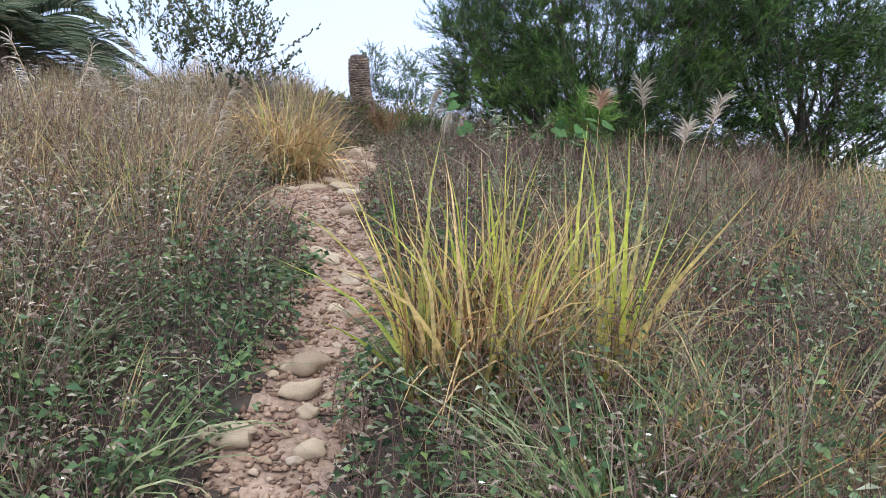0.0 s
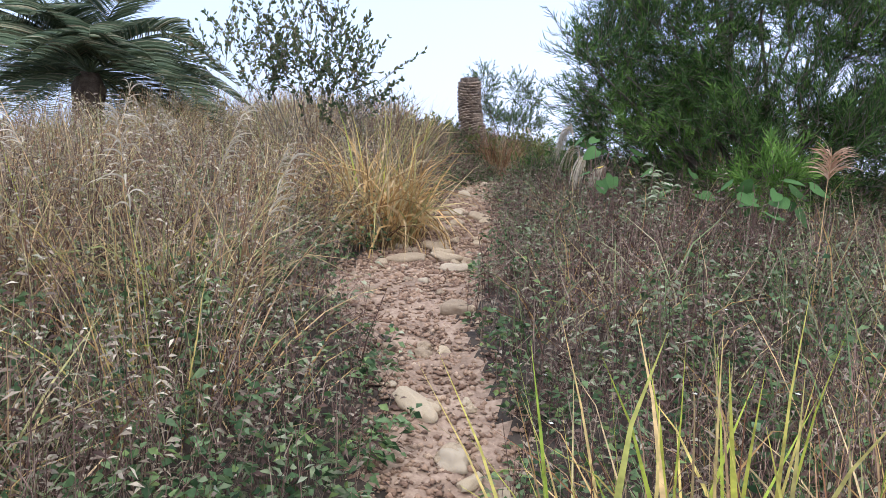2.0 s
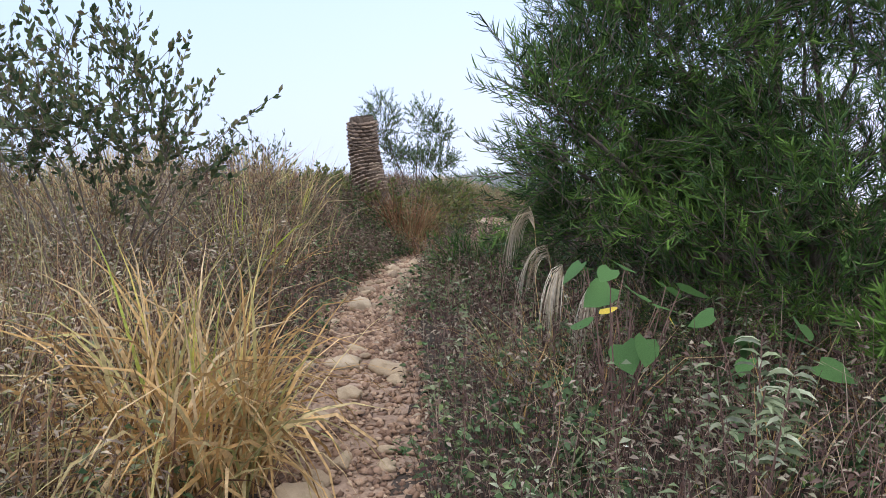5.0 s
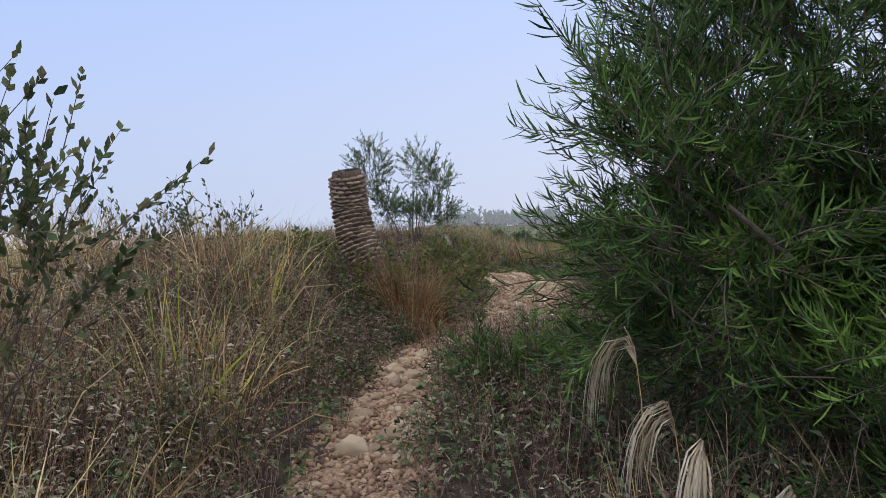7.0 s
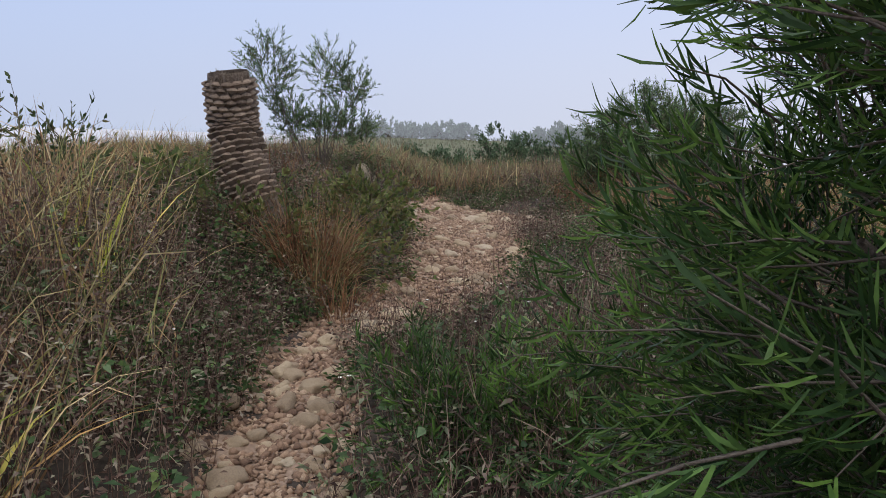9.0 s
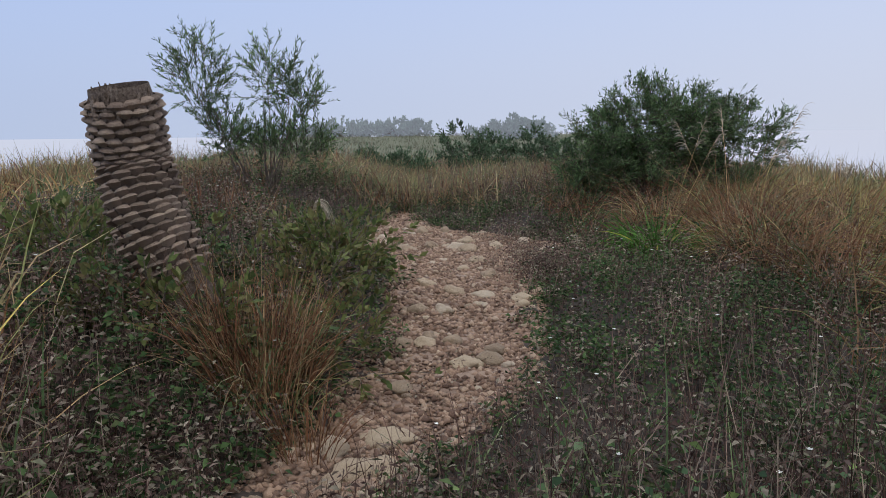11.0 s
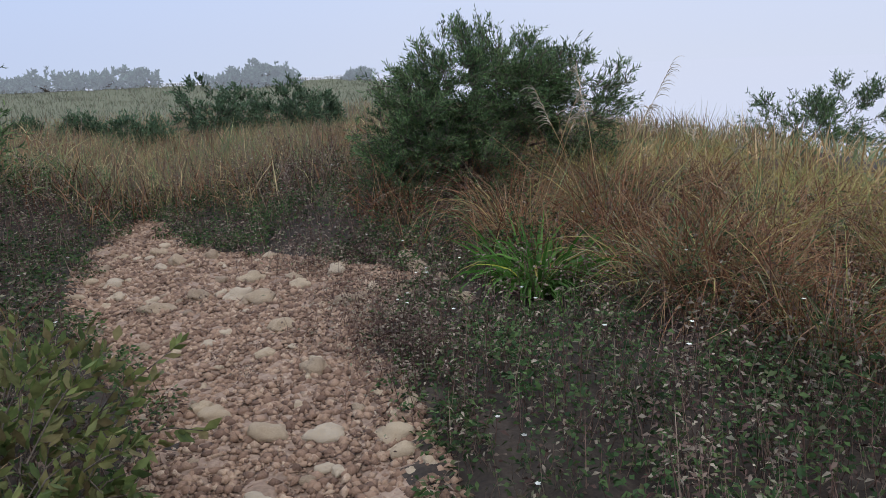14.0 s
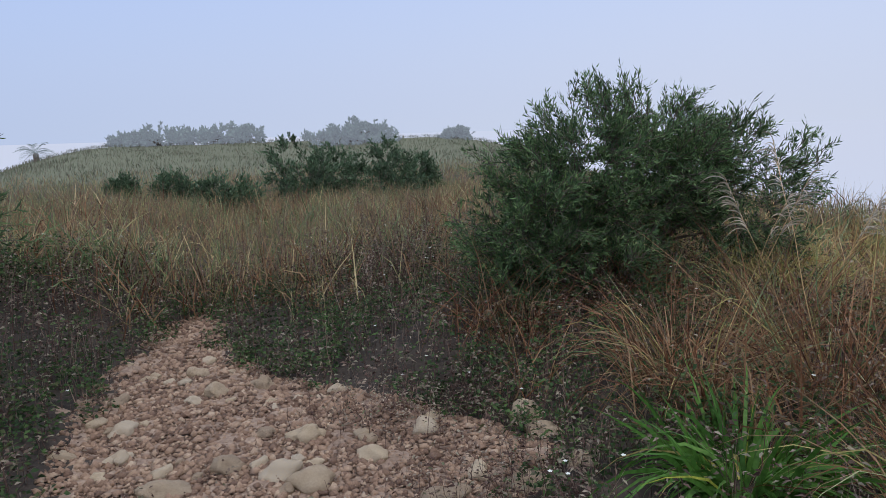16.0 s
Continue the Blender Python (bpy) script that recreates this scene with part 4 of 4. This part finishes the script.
s = scatter(6000, -6, -0.6, 3.5, 13, lambda x, y: np.clip((-side(x, y) - 0.55) * 1.2, 0, 1) * np.clip((y - 3.5) / 2, 0.1, 1) * np.clip(0.35 + 1.3 * soft_noise(x, y, 2.6), 0, 1) * np.where(y > 11.5, side(x, y) < -1.5, 1) * 0.9)
grasses("dry_grass", s, edge_h(s, 0.5, 0.85, 1.0), 0.009, 1.4, M_BROWN, "tall dry brown-gold grass on the bank")
s = scatter(4800, -6, 5.5, 0.3, 9, lambda x, y: np.clip((np.abs(side(x, y)) - 0.5) * 0.5, 0, 0.5) * np.clip(0.5 + 0.6 * soft_noise(x, y, 2.6), 0, 1))
grasses("pale_grass", s, edge_h(s, 0.4, 0.75, 1.0), 0.006, 1.2, M_GOLD, "fine pale dry grass stalks among weeds", 6, 0.05, 0.45)
s = scatter(3000, -4, 4.5, 0.3, 12, lambda x, y: np.clip((np.abs(side(x, y)) - 0.35) * 0.7, 0, 0.6) * np.clip(0.4 + 0.6 * soft_noise(x + 7, y, 2.3), 0, 1))
grasses("green_grass", s, edge_h(s, 0.35, 0.7, 1.0), 0.009, 1.1, M_BLADE, "thin green grass among the weeds", 6, 0.05, 0.4)
s = scatter(7000, 1.2, 6.5, 11.5, 20, lambda x, y: np.clip((side(x, y) - 1.0 - np.clip((15.5 - y) * 0.4, 0, 1)) * 0.7, 0, 0.6) * np.clip(0.3 + 1.2 * soft_noise(x, y, 2.4), 0, 1) * (near(x, y, 1.4, 15.4, 0.7, 0.8) < 0.45))
grasses("russet_grass", s, edge_h(s, 0.4, 0.75, 1.3) * np.clip(1.3 - 0.16 * s[:, 0], 0.4, 1), 0.006, 2.0, M_RED, "arching russet grass on the bank", 7, 0.06, 0.4)
s = scatter(2400, 3.2, 6.5, 12.5, 20, lambda x, y: np.clip(0.2 + 1.2 * soft_noise(x + 2, y, 1.9), 0, 1))
grasses("yellow_grass", s, np.clip(0.78 - 0.14 * (s[:, 0] - 2.4), 0.25, 0.8), 0.008, 2.0, M_STRAWGREEN, "yellow-green grass along the bank", 6, 0.06, 0.4)
s = scatter(2200, -6, -0.9, 12, 20, lambda x, y: np.clip((-side(x, y) - 0.8) * 0.6, 0, 0.7) * np.clip(0.3 + 0.6 * soft_noise(x, y, 1.6), 0, 1))
grasses("russet_grass", s, 0.45, 0.007, 0.9, M_RED, "russet grass behind the palm stump")
s = scatter(11000, -8, 8, 19.3, 33, lambda x, y: np.clip(0.75 + 0.4 * soft_noise(x, y, 0.9), 0, 1) * np.where(y < 24, 1, 0.7), 0.1)
grasses("field_grass", s, rng.uniform(0.3, 0.62, len(s)), 0.009, 0.9, M_FIELD, "reddish-brown dry grass covering the rise", 6, 0.09, 0.25, (1, 0.9, 0.05))
for name, mat, shift, label in (("straw_grass", M_BROWN, 3.0, "straw-coloured grass in patches on the rise"), ("green_grass", M_BLADE, 9.0, "dull green grass in patches on the rise"), ("russet_grass", M_RED, 5.5, "russet grass in patches on the rise")):
    s = scatter(3000, -7, 7, 18.8, 32, lambda x, y: np.clip(1.6 * soft_noise(x + shift, y - shift, 0.9), 0, 1), 0.1)
    grasses(name, s, rng.uniform(0.35, 0.7, len(s)), 0.01, 1.4, mat, label, 6, 0.08, 0.35)
s = scatter(4200, -5, 6, 18.6, 23.5, lambda x, y: np.clip(1.4 * near(x, y, 1.1, 19.6, 1.2, 1.2) + 0.8 * soft_noise(x, y, 1.5) - 0.25, 0, 1))
weeds("dry_weeds", s, rng.uniform(0.35, 0.7, len(s)), 12, 0.03, 0.012, M_DRY, "tall purple-brown withered weeds", 0.003)
s = scatter(4500, -10, 13, 32, 50, lambda x, y: np.clip((52 - y) / 18, 0, 1) * np.clip(0.7 + 0.5 * soft_noise(x, y, 0.7), 0, 1))
grasses("field_grass", s, 0.45, 0.018, 0.8, M_FIELD, "brown grass thinning out towards the hill", 5, 0.14, 0.3, (1, 0.9, 0.05))
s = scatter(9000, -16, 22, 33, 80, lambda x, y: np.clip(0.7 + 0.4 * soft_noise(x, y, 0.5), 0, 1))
grasses("hill_grass", s, 0.3, 0.02, 0.6, M_HILLGRASS, "pale grass with a faint haze glow on the hillside", 4, 0.3, 0.3, (1, 0.9, 0.05))

# bare dry stalks standing in the weeds
s = np.concatenate([scatter(13000, -3.6, 3.6, 0.8, 12, lambda x, y: np.clip(0.7 + 0.4 * soft_noise(x, y, 1.8), 0, 1)), scatter(7000, -3.2, 3.6, 12, 20, lambda x, y: np.clip(0.45 + 0.5 * soft_noise(x, y, 1.8), 0, 1))])
heap = Heap()
h = edge_h(s, 0.3, 0.62, 0.8) * np.where(s[:, 1] > 12, 0.6, 1.0)
ribbons(heap, s, upward(len(s), 0.2), h * rng.uniform(0.5, 1.25, len(s)), 0.0042 * rng.uniform(0.6, 1.4, len(s)), 0.1, [1, 0.8, 0.4], 0, 0.08)
w = np.repeat(np.arange(len(s)), 3)
w = w[s[w, 1] < 12]
at = s[w] + np.stack([np.zeros(len(w)), np.zeros(len(w)), h[w] * rng.uniform(0.3, 0.8, len(w))], -1)
ribbons(heap, at, upward(len(w), 0.8), h[w] * rng.uniform(0.15, 0.4, len(w)), 0.003, 0.1, [1, 0.8, 0.4], 0, 0.1)
tagged(new("bare_stalks", heap.mesh("bare_stalks", [M_STEM])), "thin bare reddish-brown stalks of withered weeds", "weeds", kind="stuff")

# rough grass over the rest of the hill
s = scatter(6000, -16, 17, -10, 22, lambda x, y: np.where((np.abs(x) > 3.4) | (y < 0.5), 0.75, 0.0))
grasses("hillside_grass", s, 0.5, 0.014, 1.0, M_GOLD, "dry rough grass over the open hillside", 5, 0.16, 0.4, (1, 0.9, 0.05))
s = scatter(3500, -12, 13, -8, 21, lambda x, y: np.where(np.abs(x) > 4.0, 0.8, 0.0))
grasses("hillside_grass", s, 0.4, 0.02, 1.0, M_BLADE, "green rough grass over the open hillside", 5, 0.16, 0.5, (1, 0.9, 0.05))

# tiny white daisy heads
heap = Heap()
s = np.concatenate([scatter(300, -2.6, 3.0, 1.5, 9.5, lambda x, y: 0.5 + 0 * x), scatter(260, -3, 3.0, 11.0, 20, lambda x, y: 0.6 + 0 * x)])
s[:, 2] += edge_h(s, 0.15, 0.36, 0.9)
for k in range(5):
    a = k * 1.2566
    way = np.tile([math.cos(a), math.sin(a), 0.25], (len(s), 1))
    ribbons(heap, s, way, 0.01, 0.008, 0.2, [0.4, 1, 0.5], 0, 0, np.tile([0.0, 0, 1], (len(s), 1)))
tagged(new("white_flowers", heap.mesh("white_flowers", [M_PETAL])), "tiny white daisy flowers among the weeds", "flowers", kind="stuff")


# ---- stones ----
def stone_mesh(seed, subdivisions):
    bm = bmesh.new()
    bmesh.ops.create_icosphere(bm, subdivisions=subdivisions, radius=1)
    for v in bm.verts:
        k = 1 + 0.45 * noise.noise(v.co * 1.0 + Vector((seed * 7.1, 0, 0))) + 0.2 * noise.noise(v.co * 2.4 + Vector((0, seed * 3.3, 0)))
        v.co = v.co * k
        v.co.z = max(v.co.z, -0.5)
    me = bpy.data.meshes.new("stone")
    bm.to_mesh(me)
    bm.free()
    for p in me.polygons:
        p.use_smooth = True
    me.materials.append(M_STONE)
    return me


STONES = [stone_mesh(i, 3) for i in range(7)]


def stone(x, y, length, wide, high, turn, label="rounded pale cobble bedded in the path"):
    ob = new("stone", STONES[int(rng.integers(7))])
    ob.matrix_basis = Matrix.Translation((x, y, float(ground_z(x, y)) + high * 0.1)) @ Euler((rng.uniform(-0.15, 0.15), rng.uniform(-0.15, 0.15), turn)).to_matrix().to_4x4() @ Matrix.Diagonal((length / 2, wide / 2, high / 2, 1))
    tagged(ob, label, "stone", "stones on the path")


for x, y, l, w, h in ((0.46, 3.83, 0.18, 0.13, 0.1), (0.49, 3.66, 0.16, 0.12, 0.1), (0.33, 3.36, 0.22, 0.13, 0.1), (0.72, 3.95, 0.12, 0.1, 0.09), (0.56, 3.55, 0.09, 0.08, 0.07),
                      (0.16, 5.02, 0.24, 0.12, 0.1), (0.02, 6.05, 0.2, 0.12, 0.1), (-0.59, 7.05, 0.3, 0.13, 0.1), (-0.36, 7.17, 0.2, 0.13, 0.1), (-0.22, 6.9, 0.2, 0.13, 0.09), (-0.43, 7.34, 0.15, 0.11, 0.09), (-0.53, 7.48, 0.2, 0.15, 0.1),
                      (-0.5, 8.75, 0.22, 0.14, 0.12), (-0.75, 8.78, 0.2, 0.13, 0.11), (-0.62, 8.4, 0.14, 0.11, 0.08), (-0.7, 8.15, 0.13, 0.1, 0.07), (-0.99, 9.99, 0.17, 0.13, 0.13), (-0.84, 10.2, 0.16, 0.12, 0.09), (-0.72, 9.92, 0.12, 0.1, 0.08),
                      (-1.07, 10.47, 0.16, 0.13, 0.08), (-0.79, 10.3, 0.15, 0.1, 0.09), (-0.84, 11.03, 0.13, 0.1, 0.08), (-0.92, 11.24, 0.14, 0.11, 0.08), (-1.05, 11.4, 0.12, 0.1, 0.07), (-0.73, 12.22, 0.22, 0.16, 0.1), (-0.62, 12.45, 0.2, 0.13, 0.07),
                      (-0.44, 13.54, 0.14, 0.1, 0.08), (-0.24, 13.22, 0.16, 0.13, 0.08), (-0.1, 13.25, 0.15, 0.12, 0.09), (-0.19, 14.64, 0.16, 0.11, 0.1), (0.02, 14.55, 0.17, 0.11, 0.09), (0.26, 14.44, 0.16, 0.11, 0.08), (0.13, 15.17, 0.14, 0.13, 0.11), (-0.4, 15.0, 0.12, 0.1, 0.07), (0.1, 15.85, 0.16, 0.11, 0.09),
                      (-0.52, 16.51, 0.23, 0.14, 0.09), (-0.27, 16.65, 0.14, 0.12, 0.1), (-0.05, 16.51, 0.19, 0.13, 0.11), (0.08, 16.38, 0.19, 0.14, 0.13), (0.1, 16.85, 0.18, 0.12, 0.11), (0.36, 16.55, 0.15, 0.11, 0.09), (0.66, 16.75, 0.13, 0.12, 0.11), (0.93, 16.08, 0.2, 0.13, 0.1), (1.19, 16.54, 0.19, 0.13, 0.1), (1.2, 16.75, 0.17, 0.15, 0.17), (1.22, 16.2, 0.13, 0.11, 0.1),
                      (-0.33, 17.6, 0.14, 0.11, 0.12), (-0.08, 17.65, 0.14, 0.1, 0.11), (-0.45, 17.95, 0.14, 0.09, 0.1), (0.6, 16.1, 0.16, 0.11, 0.08), (1.15, 15.75, 0.16, 0.12, 0.1), (0.75, 15.75, 0.13, 0.1, 0.07)):
    stone(x, y, l, w, h, rng.uniform(-0.5, 0.5))
for y in np.concatenate([rng.uniform(3.0, 10, 70), rng.uniform(10, 18.3, 150)]):
    a, b = np.interp(y, EDGE_Y, EDGE_L), np.interp(y, EDGE_Y, EDGE_R)
    l = 0.04 + 0.07 * rng.random() ** 2
    stone(rng.uniform(a - 0.08, b + 0.08), y, l * 1.3, l, l * 0.8, rng.uniform(0, 3), "small rounded stone bedded in the path")

# loose gravel
iv = np.array([[1.0, 0, 0], [0, 1, 0], [-1, 0, 0], [0, -1, 0], [0, 0, 1], [0, 0, -1]])
ifc = np.array([[0, 1, 4], [1, 2, 4], [2, 3, 4], [3, 0, 4], [1, 0, 5], [2, 1, 5], [3, 2, 5], [0, 3, 5]])
n = 210000
y = rng.uniform(0.0, 20, n)
a, b = np.interp(y, EDGE_Y, EDGE_L), np.interp(y, EDGE_Y, EDGE_R)
x = rng.uniform(-1.3, 1.8, n)
ok = (x > a - 0.12) & (x < b + 0.12) & (rng.random(n) < np.where(y < 3, 0.2, np.where(y < 9, 0.6, 1.0)))
x, y = x[ok], y[ok]
n = len(x)
size = 0.006 + 0.02 * rng.random(n) ** 2.2
size = np.where(y < 6.6, size * 0.8, size)
shape = rng.uniform(0.6, 1.3, (n, 1, 3)) * size[:, None, None] * [1.15, 1, 0.65]
jit = 1.1 + 0.25 * rng.normal(size=(n, len(iv), 1))
v = iv[None] * jit * shape
ca, sa = np.cos(rng.uniform(0, 6.28, n))[:, None], np.sin(rng.uniform(0, 6.28, n))[:, None]
nrm = np.sqrt(ca ** 2 + sa ** 2) + 1e-6
ca, sa = ca / nrm, sa / nrm
v = np.stack([v[..., 0] * ca - v[..., 1] * sa, v[..., 0] * sa + v[..., 1] * ca, v[..., 2]], -1)
v = v + np.stack([x, y, ground_z(x, y) + size * 0.2], -1)[:, None]
f = (ifc[None] + (np.arange(n) * len(iv))[:, None, None]).reshape(-1, 3)
tagged(new("gravel", mesh_of("gravel", v.reshape(-1, 3), f, [M_GRAVEL], None, True)), "loose pinkish-brown gravel on the path", "gravel", kind="stuff")
